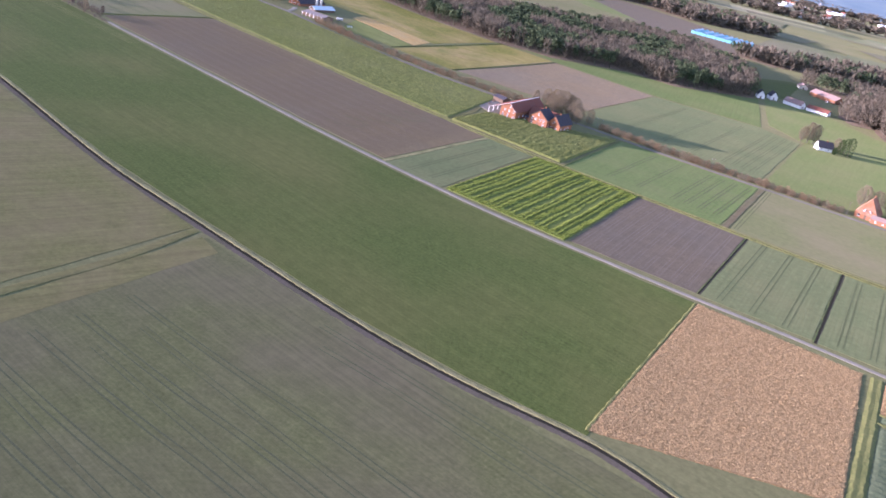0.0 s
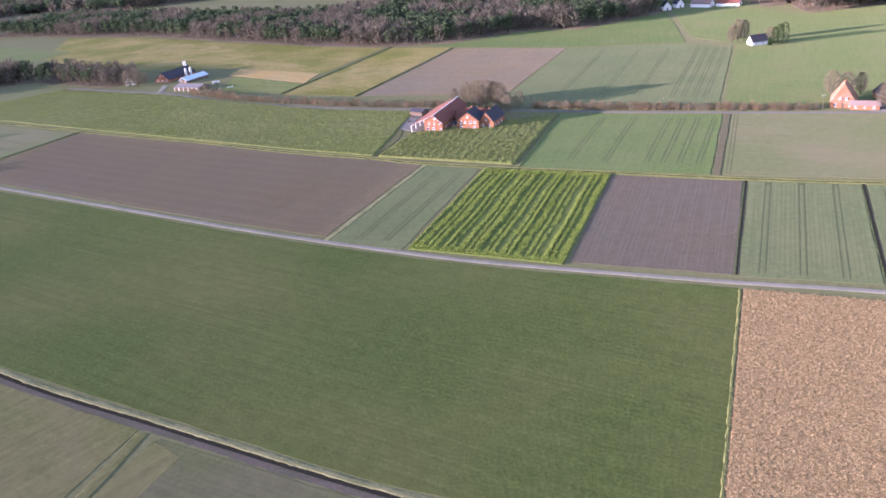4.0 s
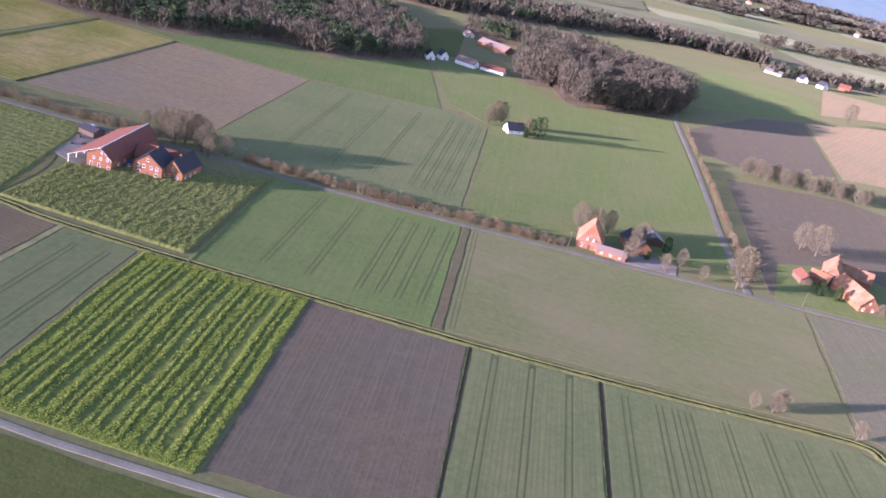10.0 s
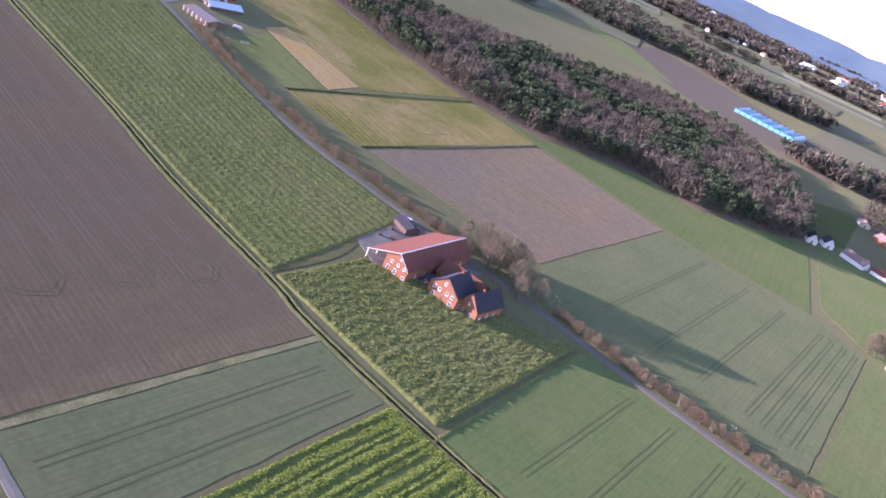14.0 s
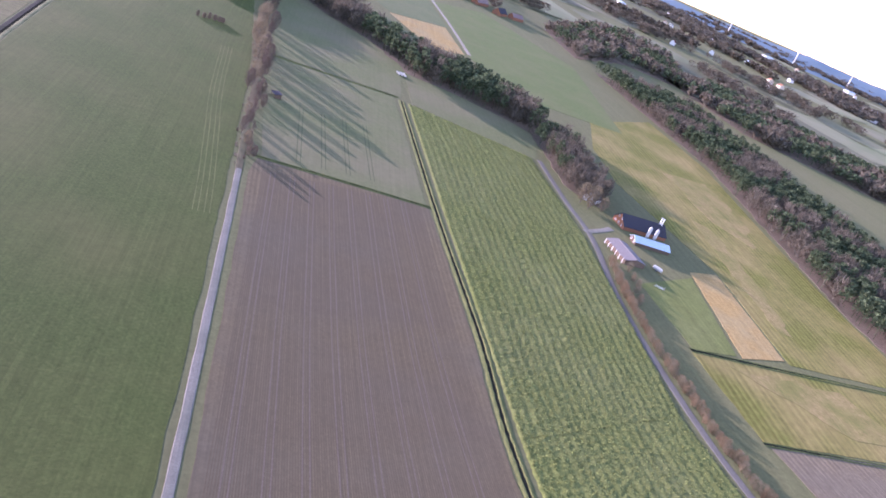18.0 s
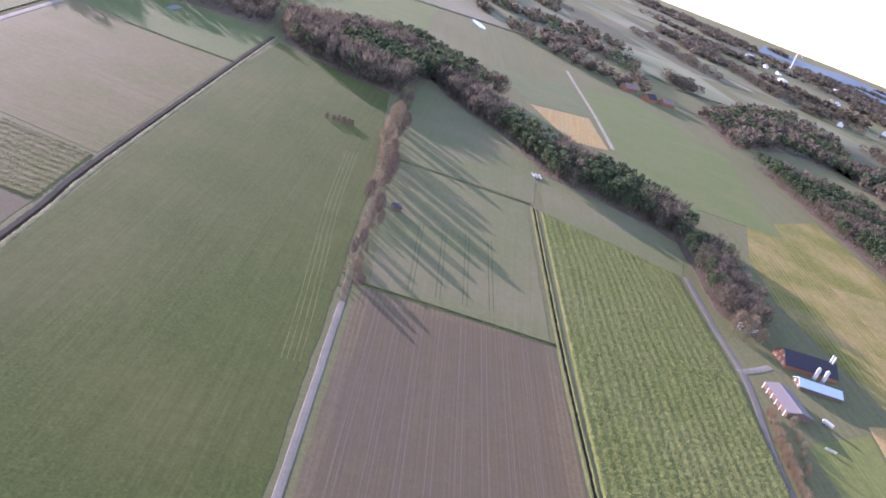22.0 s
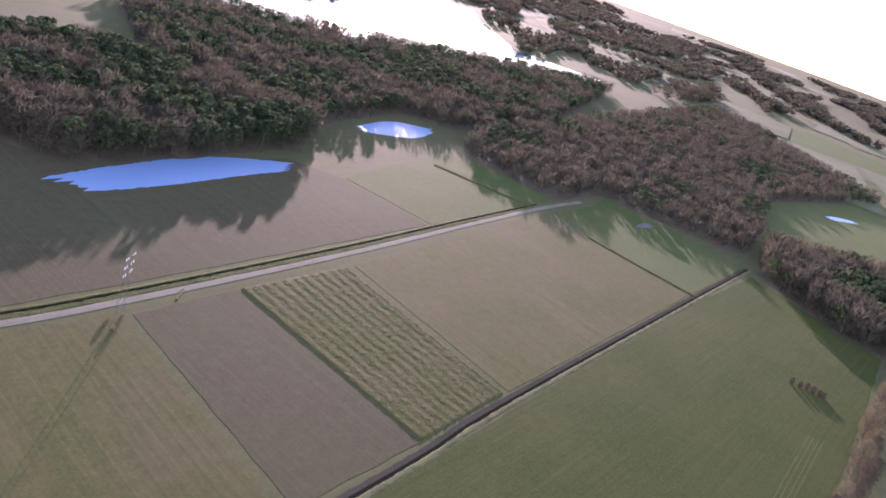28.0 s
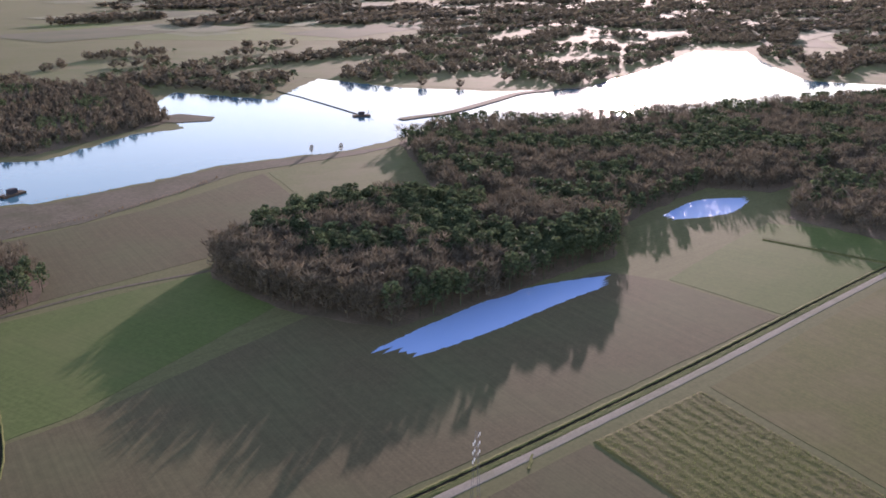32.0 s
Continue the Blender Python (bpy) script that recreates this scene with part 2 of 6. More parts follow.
M_EARTH = mat("bare_ditch_side", (0.075, 0.064, 0.05), (0.11, 0.094, 0.074), 1.0, big=0.5, big_scale=0.1, third=(0.062, 0.062, 0.036), bump=0.3, rough=1.0, spec=0.0)
# Mud colour is darkened to paint in the shade of a deep channel.
M_DITCHSHADE = mat("shaded_ditch_mud", (0.017, 0.017, 0.012), (0.034, 0.032, 0.023), 1.5, rough=1.0, spec=0.0)
M_ROAD = mat("pale_gravel", (0.155, 0.143, 0.112), (0.225, 0.208, 0.166), 2.5, big=0.6, big_scale=0.08, third=(0.14, 0.14, 0.105), bump=0.3, streak=(170, 0.5, 0.16))
M_SANDROAD = mat("pale_sandy_gravel", (0.22, 0.19, 0.145), (0.31, 0.27, 0.21), 2.0, big=0.5, big_scale=0.07, third=(0.19, 0.18, 0.11), bump=0.3, streak=(172, 0.5, 0.16))
M_ASPHALT = mat("worn_asphalt", (0.112, 0.104, 0.085), (0.158, 0.148, 0.122), 2.5, big=0.5, big_scale=0.06, third=(0.1, 0.094, 0.076), bump=0.2, streak=(175, 0.5, 0.12))
M_YARD = mat("stained_paving", (0.15, 0.135, 0.115), (0.225, 0.205, 0.175), 0.8, big=0.8, big_scale=0.12, third=(0.115, 0.104, 0.088), bump=0.3)
M_RUT = mat("wheel_rut", (0.066, 0.08, 0.035), (0.092, 0.102, 0.046), 1.5, bump=0.1)
M_RUTDARK = mat("dark_wheel_rut", (0.052, 0.06, 0.031), (0.078, 0.085, 0.045), 1.5, bump=0.1)
M_FURROW = mat("dark_furrow", (0.09, 0.07, 0.042), (0.118, 0.092, 0.056), 1.5, bump=0.1)
M_DRILL = mat("drill_line", (0.094, 0.108, 0.046), (0.122, 0.134, 0.06), 1.5, bump=0)
M_CLOD = mat("paler_soil_line", (0.103, 0.09, 0.07), (0.136, 0.118, 0.092), 1.5, bump=0.1)
M_DARKTWIG = mat("dark_reddish_twigs", (0.088, 0.07, 0.056), (0.138, 0.112, 0.09), 1.0, island=0.3, bump=0, thin=0.2)
M_RUTPALE = mat("pale_wheel_rut", (0.115, 0.09, 0.062), (0.155, 0.124, 0.088), 1.5, bump=0.1)
M_SAND = mat("bank_sand", (0.095, 0.08, 0.056), (0.155, 0.13, 0.092), 0.3, big=0.6, big_scale=0.03, third=(0.07, 0.072, 0.038), bump=0.3)
M_LAKE = water("lake_water", (0.05, 0.13, 0.17), 0.1, 0.12, 0.4)
M_PUDDLE = water("muddy_water", (0.09, 0.1, 0.085), 0.55, 0.6, 0.7)
# The sky's blue reflection on standing water is painted into this tint.
M_SKYFLOOD = water("flood_water", (0.24, 0.38, 0.64), 0.34, 0.6, 0.7, spec=0.28)
M_BARK = mat("grey_bark", (0.10, 0.085, 0.068), (0.165, 0.145, 0.118), 3.0, bump=0.5, bump_scale=0.05)
M_TWIG = mat("bare_twigs", (0.15, 0.126, 0.08), (0.23, 0.196, 0.128), 1.0, island=0.3, bump=0, thin=0.2)
M_TWIGRED = mat("reddish_twigs", (0.165, 0.118, 0.07), (0.245, 0.18, 0.11), 1.0, island=0.3, bump=0, thin=0.2)
M_WOODTWIG = mat("wood_twigs", (0.088, 0.078, 0.056), (0.146, 0.128, 0.094), 0.08, island=0.35, bump=0, thin=0.2)
M_PINE = mat("pine_needles", (0.05, 0.074, 0.04), (0.092, 0.118, 0.06), 0.15, island=0.45, bump=0, thin=0.2)
M_IVY = mat("evergreen_leaf", (0.028, 0.05, 0.018), (0.055, 0.085, 0.03), 0.6, island=0.4, bump=0)
M_BRICK = mat("red_brick", (0.225, 0.098, 0.05), (0.305, 0.147, 0.08), 5.0, big=0.4, big_scale=0.4, third=(0.24, 0.12, 0.085), bump=0.3, bump_scale=0.03)
M_TILE = mat("red_roof_tile", (0.16, 0.062, 0.044), (0.22, 0.09, 0.064), 3.0, big=0.6, big_scale=0.25, third=(0.15, 0.085, 0.068), line=(0, 0.35, 0.25), bump=0.5, bump_scale=0.06)
M_ORANGE = mat("orange_roof_tile", (0.225, 0.102, 0.056), (0.305, 0.15, 0.084), 3.0, big=0.6, big_scale=0.3, third=(0.3, 0.2, 0.145), line=(0, 0.35, 0.25), bump=0.5, bump_scale=0.06)
M_DULLROOF = mat("dull_brown_roof", (0.17, 0.115, 0.10), (0.24, 0.17, 0.15), 2.0, big=0.6, big_scale=0.2, third=(0.2, 0.17, 0.155), bump=0.4, bump_scale=0.05)
M_SLATE = mat("dark_roof_tile", (0.04, 0.04, 0.05), (0.07, 0.07, 0.082), 3.0, big=0.4, big_scale=0.3, third=(0.055, 0.052, 0.05), line=(0, 0.35, 0.2), bump=0.4, bump_scale=0.05)
M_GREYROOF = mat("grey_sheet_roof", (0.14, 0.13, 0.125), (0.2, 0.185, 0.18), 1.5, rough=0.6, line=(0, 0.4, 0.2), bump=0.4, bump_scale=0.05, big=0.4, big_scale=0.3, third=(0.15, 0.125, 0.11))
M_PALEROOF = mat("pale_blue_sheet_roof", (0.42, 0.52, 0.58), (0.52, 0.62, 0.68), 1.0, rough=0.7, line=(0, 0.5, 0.2), bump=0.3, bump_scale=0.05)
M_BLUEROOF = mat("blue_greenhouse_roof", (0.1, 0.3, 0.38), (0.16, 0.4, 0.46), 0.5, rough=0.6, bump=0.2, spec=0.1)
M_WHITE = mat("white_render", (0.68, 0.67, 0.64), (0.8, 0.79, 0.76), 2.0, bump=0.15, big=0.3, big_scale=0.3, third=(0.6, 0.58, 0.54))
M_CREAM = mat("cream_render", (0.52, 0.45, 0.34), (0.62, 0.55, 0.43), 2.0, bump=0.15, big=0.3, big_scale=0.3, third=(0.5, 0.4, 0.3))
M_TIMBER = mat("weathered_timber", (0.12, 0.085, 0.06), (0.19, 0.14, 0.1), 3.0, line=(90, 0.2, 0.3), bump=0.4, bump_scale=0.03)
M_FRAME = mat("white_painted_frame", (0.72, 0.71, 0.69), (0.8, 0.79, 0.77), 4.0, bump=0.05, rough=0.5)
M_STEEL = mat("galvanised_steel", (0.45, 0.46, 0.47), (0.58, 0.59, 0.6), 3.0, rough=0.4, metal=0.7, bump=0.05)
M_LATTICE = mat("weathered_grey_steel", (0.14, 0.14, 0.14), (0.2, 0.2, 0.195), 3.0, rough=0.6, metal=0.3, bump=0.05)
M_BALE = mat("pale_film_wrap", (0.40, 0.39, 0.35), (0.52, 0.51, 0.47), 1.5, rough=0.45, bump=0.2)
M_TYRE = mat("black_rubber", (0.02, 0.02, 0.02), (0.035, 0.035, 0.035), 5.0, rough=0.8, bump=0)
M_GLASS = bpy.data.materials.new("window_glass")
M_GLASS.use_nodes = True
M_GLASS.node_tree.nodes["Principled BSDF"].inputs["Base Color"].default_value = (0.03, 0.035, 0.045, 1)
M_GLASS.node_tree.nodes["Principled BSDF"].inputs["Roughness"].default_value = 0.06
M_CARPAINT = mat("silver_car_paint", (0.5, 0.52, 0.54), (0.56, 0.58, 0.6), 2.0, rough=0.25, metal=0.4, bump=0)
# Blue distance haze is painted into the hills' base colour.
M_HAZEHILL = mat("haze_tinted_hill", (0.085, 0.13, 0.16), (0.105, 0.15, 0.18), 0.01, bump=0.3, bump_scale=3, big=0.5, big_scale=0.003, third=(0.12, 0.16, 0.175))
M_FARFIELD = mat("far_field", (0.095, 0.115, 0.055), (0.165, 0.15, 0.095), 0.004, island=0.4, bump=0)


# ---- mesh helpers ----
def mesh(name, verts, faces, material):
    me = bpy.data.meshes.new(name)
    me.from_pydata([tuple(v) for v in verts], [], [tuple(f) for f in faces])
    me.materials.append(material)
    me.update()
    return me


def big_mesh(name, verts, polys, material):
    """A mesh from arrays; polys: faces of one size each."""
    me = bpy.data.meshes.new(name)
    polys = np.asarray(polys, dtype=np.int32)
    k = polys.shape[1]
    me.vertices.add(len(verts))
    me.vertices.foreach_set("co", np.asarray(verts, dtype=np.float32).ravel())
    me.loops.add(polys.size)
    me.loops.foreach_set("vertex_index", polys.ravel())
    me.polygons.add(len(polys))
    me.polygons.foreach_set("loop_start", np.arange(len(polys), dtype=np.int32) * k)
    me.materials.append(material)
    me.update(calc_edges=True)
    return me


def part(name, me, parent, label=""):
    ob = new(name, me)
    ob.parent = parent
    if label:
        ob["label"] = label
    return ob


def thing(name, label, category, m=None, group="", kind=""):
    ob = new(name)
    if m is not None:
        ob.matrix_world = m
    return tagged(ob, label, category, group, kind)


def box(x0, y0, z0, x1, y1, z1):
    v = [(x, y, z) for z in (z0, z1) for y in (y0, y1) for x in (x0, x1)]
    return v, [(0, 2, 3, 1), (4, 5, 7, 6), (0, 1, 5, 4), (2, 6, 7, 3), (0, 4, 6, 2), (1, 3, 7, 5)]


def join(*shapes):
    vs, fs = [], []
    for v, f in shapes:
        k = len(vs)
        vs += list(v)
        fs += [tuple(i + k for i in q) for q in f]
    return vs, fs


def tube(pts, radii, sides):
    pts = [Vector(p) for p in pts]
    vs, fs = [], []
    for i, p in enumerate(pts):
        d = (pts[min(i + 1, len(pts) - 1)] - pts[max(i - 1, 0)]).normalized()
        u = d.orthogonal().normalized()
        w = d.cross(u)
        for k in range(sides):
            a = 2 * math.pi * k / sides
            vs.append(p + (u * math.cos(a) + w * math.sin(a)) * radii[i])
    for i in range(len(pts) - 1):
        for k in range(sides):
            a, b = i * sides + k, i * sides + (k + 1) % sides
            fs.append((a, b, b + sides, a + sides))
    if sides > 3:
        fs.append(tuple(range(sides))[::-1])
        fs.append(tuple(range(len(vs) - sides, len(vs))))
    return vs, fs


def inside(poly, x, y):
    """Which of the places lie in the polygon."""
    x, y = np.asarray(x), np.asarray(y)
    hit = np.zeros(x.shape, bool)
    for (x0, y0), (x1, y1) in zip(poly, poly[1:] + poly[:1]):
        if y0 != y1:
            hit ^= ((y0 > y) != (y1 > y)) & (x < (x1 - x0) * (y - y0) / (y1 - y0) + x0)
    return hit


def uneven(corners, step=7.0, wobble=0.35, seed=1):
    """The outline with extra points that stray a little, as worked land does."""
    rnd = random.Random(seed)
    out = []
    for a, b in zip(corners, corners[1:] + corners[:1]):
        n = max(1, int(math.dist(a, b) / step))
        for i in range(n):
            s = wobble if i else 0
            out.append((a[0] + (b[0] - a[0]) * i / n + rnd.uniform(-s, s), a[1] + (b[1] - a[1]) * i / n + rnd.uniform(-s, s)))
    return out


def sheet(name, corners, z, material, wobble=0.35, depth=0.25):
    """A slab of land with a straggling edge."""
    ring = uneven(corners, wobble=wobble, seed=len(corners) + int(abs(corners[0][0])))
    bm = bmesh.new()
    face = bm.faces.new([bm.verts.new((x, y, z)) for x, y in ring])
    if face.normal.z < 0:
        face.normal_flip()
    face.normal_update()
    if face.normal.z < 0:
        face.normal_flip()
    edge = bmesh.ops.extrude_edge_only(bm, edges=list(face.edges))
    for v in [e for e in edge["geom"] if isinstance(e, bmesh.types.BMVert)]:
        v.co.z = z - depth
    bmesh.ops.triangulate(bm, faces=[f for f in bm.faces if len(f.verts) > 4])
    me = bpy.data.meshes.new(name)
    bm.to_mesh(me)
    bm.free()
    me.materials.append(material)
    return me


LAID = []


def field(label, corners, material, z=0.06, name="field"):
    """A worked field; each lies a hair above the one before."""
    LAID.append(name)
    z += 0.0008 * len(LAID)
    return tagged(new(name, sheet(name, corners, z, material)), label, "field", kind="structure")


def along(pts, step):
    """Even points on a smooth way through pts, with the sideways direction at each."""
    p = [Vector((*q, 0)) for q in pts]
    fine = []
    for i in range(len(p) - 1):
        a, b, c, d = p[max(i - 1, 0)], p[i], p[i + 1], p[min(i + 2, len(p) - 1)]
        n = max(2, int((c - b).length / min(4.0, step * 0.5)))
        for k in range(n):
            t = k / n
            fine.append(0.5 * (2 * b + (c - a) * t + (2 * a - 5 * b + 4 * c - d) * t * t + (3 * b - a - 3 * c + d) * t ** 3))
    fine.append(p[-1])
    out, left = [fine[0]], 0.0
    for a, b in zip(fine, fine[1:]):
        left += (b - a).length
        if left >= step:
            out.append(b)
            left = 0.0
    out.append(fine[-1])
    res = []
    for i, q in enumerate(out):
        d = out[min(i + 1, len(out) - 1)] - out[max(i - 1, 0)]
        if d.length > 1e-6:
            d.normalize()
            res.append((q, Vector((-d.y, d.x, 0))))
    return res


def ribbon(pts, profile, step=5.0, wobble=0.0, seed=3):
    """A strip along the way with a cross-section of (sideways, height)."""
    rnd = random.Random(seed)
    way = along(pts, step)
    vs, fs, k = [], [], len(profile)
    for q, s in way:
        for off, h in profile:
            vs.append(q + s * (off + rnd.uniform(-wobble, wobble)) + Vector((0, 0, h)))
    for i in range(len(way) - 1):
        for j in range(k - 1):
            a = i * k + j
            fs.append((a, a + k, a + k + 1, a + 1))
    return vs, fs


def road(name, label, pts, width, material, z=0.14):
    h = width / 2
    me = mesh(name, *ribbon(pts, [(h + 0.25, z - 0.14), (h, z), (0, z + 0.04), (-h, z), (-h - 0.25, z - 0.14)], 5, 0.10), material)
    return tagged(new(name, me), label, "road", kind="structure")


def ditch(label, pts, verge=1.6, wet=1.1, rise=0.35, bank=None):
    """Two grassy banks with a flat mud channel between, the shade of its depth painted in."""
    ob = thing("ditch", label, "ditch", kind="structure")
    for side in (1, -1):
        up = rise * (0.25 if bank and side > 0 else 1.0)
        prof = [(side * wet / 2, 0.05), (side * (wet / 2 + 0.35), up), (side * (wet / 2 + verge * 0.6), up * 0.8), (side * (wet / 2 + verge), 0.03)]
        part("bank", mesh("bank", *ribbon(pts, prof if side < 0 else prof[::-1], 1.6, 0.22, 5 + side), (M_EARTH if bank and side > 0 else bank or M_VERGE)), ob, "bare earth side" if bank and side > 0 else "ragged grassy bank")
    part("channel", mesh("channel", *ribbon(pts, [(wet / 2 + 0.1, 0.07), (-wet / 2 - 0.1, 0.07)], 5, 0.0), M_DITCHSHADE), ob, "wet mud channel, darkened for the shade of its depth")
    return ob


def ruts(owner, lines, gauge=1.9, width=0.42, material=None, lift=0.012):
    """Pairs of wheel ruts that lie on a field."""
    z = max(v.co.z for v in owner.data.vertices) + lift
    for line in lines:
        me = mesh("wheel_rut", *join(*[ribbon(line, [(o + width / 2, z), (o - width / 2, z)], 6, 0.07) for o in (gauge / 2, -gauge / 2)]), material or M_RUT)
        part("wheel_rut", me, owner)


def crop(label, corners, step, height, material, name="field", base=0.05, join_a=False, join_b=False):
    """A standing crop as uneven relief over a four-cornered field; height(u, v, x, y) in metres, u and v in metres along its sides."""
    a, b, c, d = [np.array(q, float) for q in corners]
    lu = (np.linalg.norm(b - a) + np.linalg.norm(c - d)) / 2
    lv = (np.linalg.norm(d - a) + np.linalg.norm(c - b)) / 2
    nu, nv = int(lu / step) + 2, int(lv / step) + 2
    s, t = np.meshgrid(np.linspace(0, 1, nu), np.linspace(0, 1, nv), indexing="ij")
    xy = (a[None, None] * ((1 - s) * (1 - t))[..., None] + b * (s * (1 - t))[..., None] + c * (s * t)[..., None] + d * ((1 - s) * t)[..., None])
    rng = np.random.default_rng(nu)
    xy = xy + rng.uniform(-0.3, 0.3, xy.shape) * step
    z = height(s * lu, t * lv, rng) + base
    z[:, 0], z[:, -1] = 0.0, 0.0
    if not join_a:
        z[0] = 0.0
    if not join_b:
        z[-1] = 0.0
    verts = np.concatenate([xy, z[..., None]], 2).reshape(-1, 3)
    i = np.arange(nu * nv).reshape(nu, nv)
    quads = np.stack([i[:-1, :-1], i[1:, :-1], i[1:, 1:], i[:-1, 1:]], -1).reshape(-1, 4)
    ob = tagged(new(name, big_mesh(name, verts, quads, material)), label, "field", kind="structure")
    return ob, verts


def blades(places, size, spread, rng, lean=0.6):
    """Loose leaves or straws: one narrow triangle each, standing at the places."""
    n = len(places)
    a = rng.uniform(0, 2 * np.pi, n)
    ln = size * rng.uniform(0.6, 1.3, n)
    out = np.stack([np.cos(a), np.sin(a), rng.uniform(0.1, 1.0, n) * lean], 1)
    side = np.stack([-np.sin(a), np.cos(a), np.zeros(n)], 1) * (spread * rng.uniform(0.6, 1.3, n))[:, None]
    v = np.empty((n, 3, 3))
    v[:, 0], v[:, 1], v[:, 2] = places - side / 2, places + side / 2, places + out * ln[:, None]
    return v.reshape(-1, 3), np.arange(3 * n).reshape(-1, 3)


# ---- ground, water and the far land ----
LAKE = [(-260, -500), (-410, -439), (-446, -420), (-514, -418), (-588, -422), (-640, -407), (-690, -390), (-742, -392), (-847, -412),
        (-927, -335), (-1097, -251), (-1395, -118), (-1480, -120), (-1430, -250), (-1608, -378), (-1760, -470), (-1700, -540), (-1300, -455),
        (-1146, -440), (-1052, -495), (-984, -610), (-969, -740), (-885, -690), (-814, -642), (-769, -770), (-690, -700), (-650, -571), (-600, -580),
        (-500, -537), (-458, -564), (-330, -640), (-240, -640)]
gv, gf = [(0.0, 0.0, 0.0)], []
RING = [60, 110, 190, 300, 500, 700, 900, 1200, 1600, 2100, 2700, 3400, 4100, 4700, 5600]
for i, r in enumerate(RING):
    for k in range(96):
        a = 2 * math.pi * k / 96
        gv.append((-150 + r * math.cos(a), 100 + r * math.sin(a), -0.02))
for k in range(96):
    gf.append((0, 1 + k, 1 + (k + 1) % 96))
for i in range(len(RING) - 1):
    for k in range(96):
        a, b = 1 + i * 96 + k, 1 + i * 96 + (k + 1) % 96
        gf.append((a, a + 96, b + 96, b))
tagged(new("ground", mesh("ground", gv, gf, M_GROUND)), "wide flat farmland of rough winter grass", "ground", kind="structure")
tagged(new("lake", sheet("lake", LAKE, 0.05, M_LAKE, wobble=2.5, depth=0.05)), "calm quarry lake that mirrors the bright sky", "lake", kind="structure")

rng = np.random.default_rng(11)


def far_land():
    """Patchwork of distant fields, one mesh."""
    vs, fs = [], []
    for _ in range(420):
        az, r = rng.uniform(-150, 45), rng.uniform(1150, 4500)
        x, y = -100 + r * math.sin(radians(az)), 120 + r * math.cos(radians(az))
        w, h, a = rng.uniform(60, 220), rng.uniform(40, 120), rng.uniform(-0.3, 0.3) + 0.2
        if inside(LAKE, x, y) or (y < -100 and x > -1900 and r < 1900):
            continue
        c, s, k = math.cos(a), math.sin(a), len(vs)
        z = 0.10 + 0.003 * (len(vs) // 4)
        vs += [(x + c * i * w - s * j * h, y + s * i * w + c * j * h, z) for i, j in ((-1, -1), (1, -1), (1, 1), (-1, 1))]
        fs.append((k, k + 1, k + 2, k + 3))
    tagged(new("far_fields", mesh("far_fields", vs, fs, M_FARFIELD)), "distant patchwork of green and brown fields", "fields", kind="stuff")


far_land()


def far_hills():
    """A long low wooded ridge along the north, with distance haze in its colour."""
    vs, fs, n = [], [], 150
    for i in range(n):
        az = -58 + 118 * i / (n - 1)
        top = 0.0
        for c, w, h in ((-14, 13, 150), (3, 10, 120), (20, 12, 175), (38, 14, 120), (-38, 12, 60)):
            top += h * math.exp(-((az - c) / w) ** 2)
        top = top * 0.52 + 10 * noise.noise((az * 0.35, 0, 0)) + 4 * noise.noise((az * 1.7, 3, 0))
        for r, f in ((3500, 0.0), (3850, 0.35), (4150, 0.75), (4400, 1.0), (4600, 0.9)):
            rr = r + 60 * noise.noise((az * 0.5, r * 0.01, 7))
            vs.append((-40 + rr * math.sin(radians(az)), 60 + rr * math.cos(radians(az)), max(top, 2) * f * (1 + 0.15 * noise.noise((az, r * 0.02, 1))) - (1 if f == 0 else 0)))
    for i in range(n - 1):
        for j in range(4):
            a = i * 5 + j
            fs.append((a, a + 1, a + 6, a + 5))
    ob = new("hills", mesh("hills", vs, fs, M_HAZEHILL))
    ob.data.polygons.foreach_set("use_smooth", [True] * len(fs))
    tagged(ob, "long wooded hills on the horizon, blue haze painted in", "hills", kind="structure")


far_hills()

# ---- roads and ditches ----
TRACK = [(420, 150), (230, 151), (138, 152), (89, 153), (42, 155), (0, 154.5), (-72, 156.5), (-107, 160), (-150, 166), (-194, 173.5), (-226, 180), (-261, 187), (-306, 196), (-381, 211), (-451, 224), (-517, 237), (-631, 254), (-731, 275)]
NROAD = [(520, 362), (300, 357), (199, 355), (115, 354), (39, 351.5), (-57, 351.5), (-125, 355), (-198, 357), (-248, 361), (-325, 376), (-394, 399), (-443, 407), (-503, 419)]
MIDDITCH = [(230, 236), (156, 241), (138, 243.5), (129, 251), (77, 250), (45, 249.5), (4, 250), (-51, 253), (-107, 256), (-148, 260), (-165, 264), (-227, 273), (-282, 285), (-384, 303), (-548, 335)]
SDITCH = [(70, 22), (32, 33), (9, 37), (-27, 35.5), (-65, 38), (-132, 48), (-193, 58), (-293, 84), (-331, 90), (-397, 102), (-452, 110.5), (-668, 152), (-780, 174)]
ROAD2 = [(-170, -80), (-250, -51), (-341, -23), (-390, -12), (-450, -1), (-520, 11), (-600, 23), (-706, 40), (-760, 52)]
LANE = [(116, 353), (116, 421), (119, 493), (122, 573), (124, 680), (128, 720), (138, 790)]
road("track", "pale gravel farm track between open fields", TRACK[:14], 2.1, M_ROAD)
road("track", "muddy brown end of the farm track under bare trees", [(-379, 210.6)] + TRACK[14:], 2.6, M_SOIL, z=0.13)
road("road", "narrow grey asphalt lane beside a bare hedge", NROAD, 3.0, M_ASPHALT)
road("road", "straight pale lane with a rusty hedge beside it", LANE, 3.4, M_ASPHALT, z=0.12)
road("road", "pale sandy gravel road beside a dark ditch", ROAD2, 3.2, M_SANDROAD)
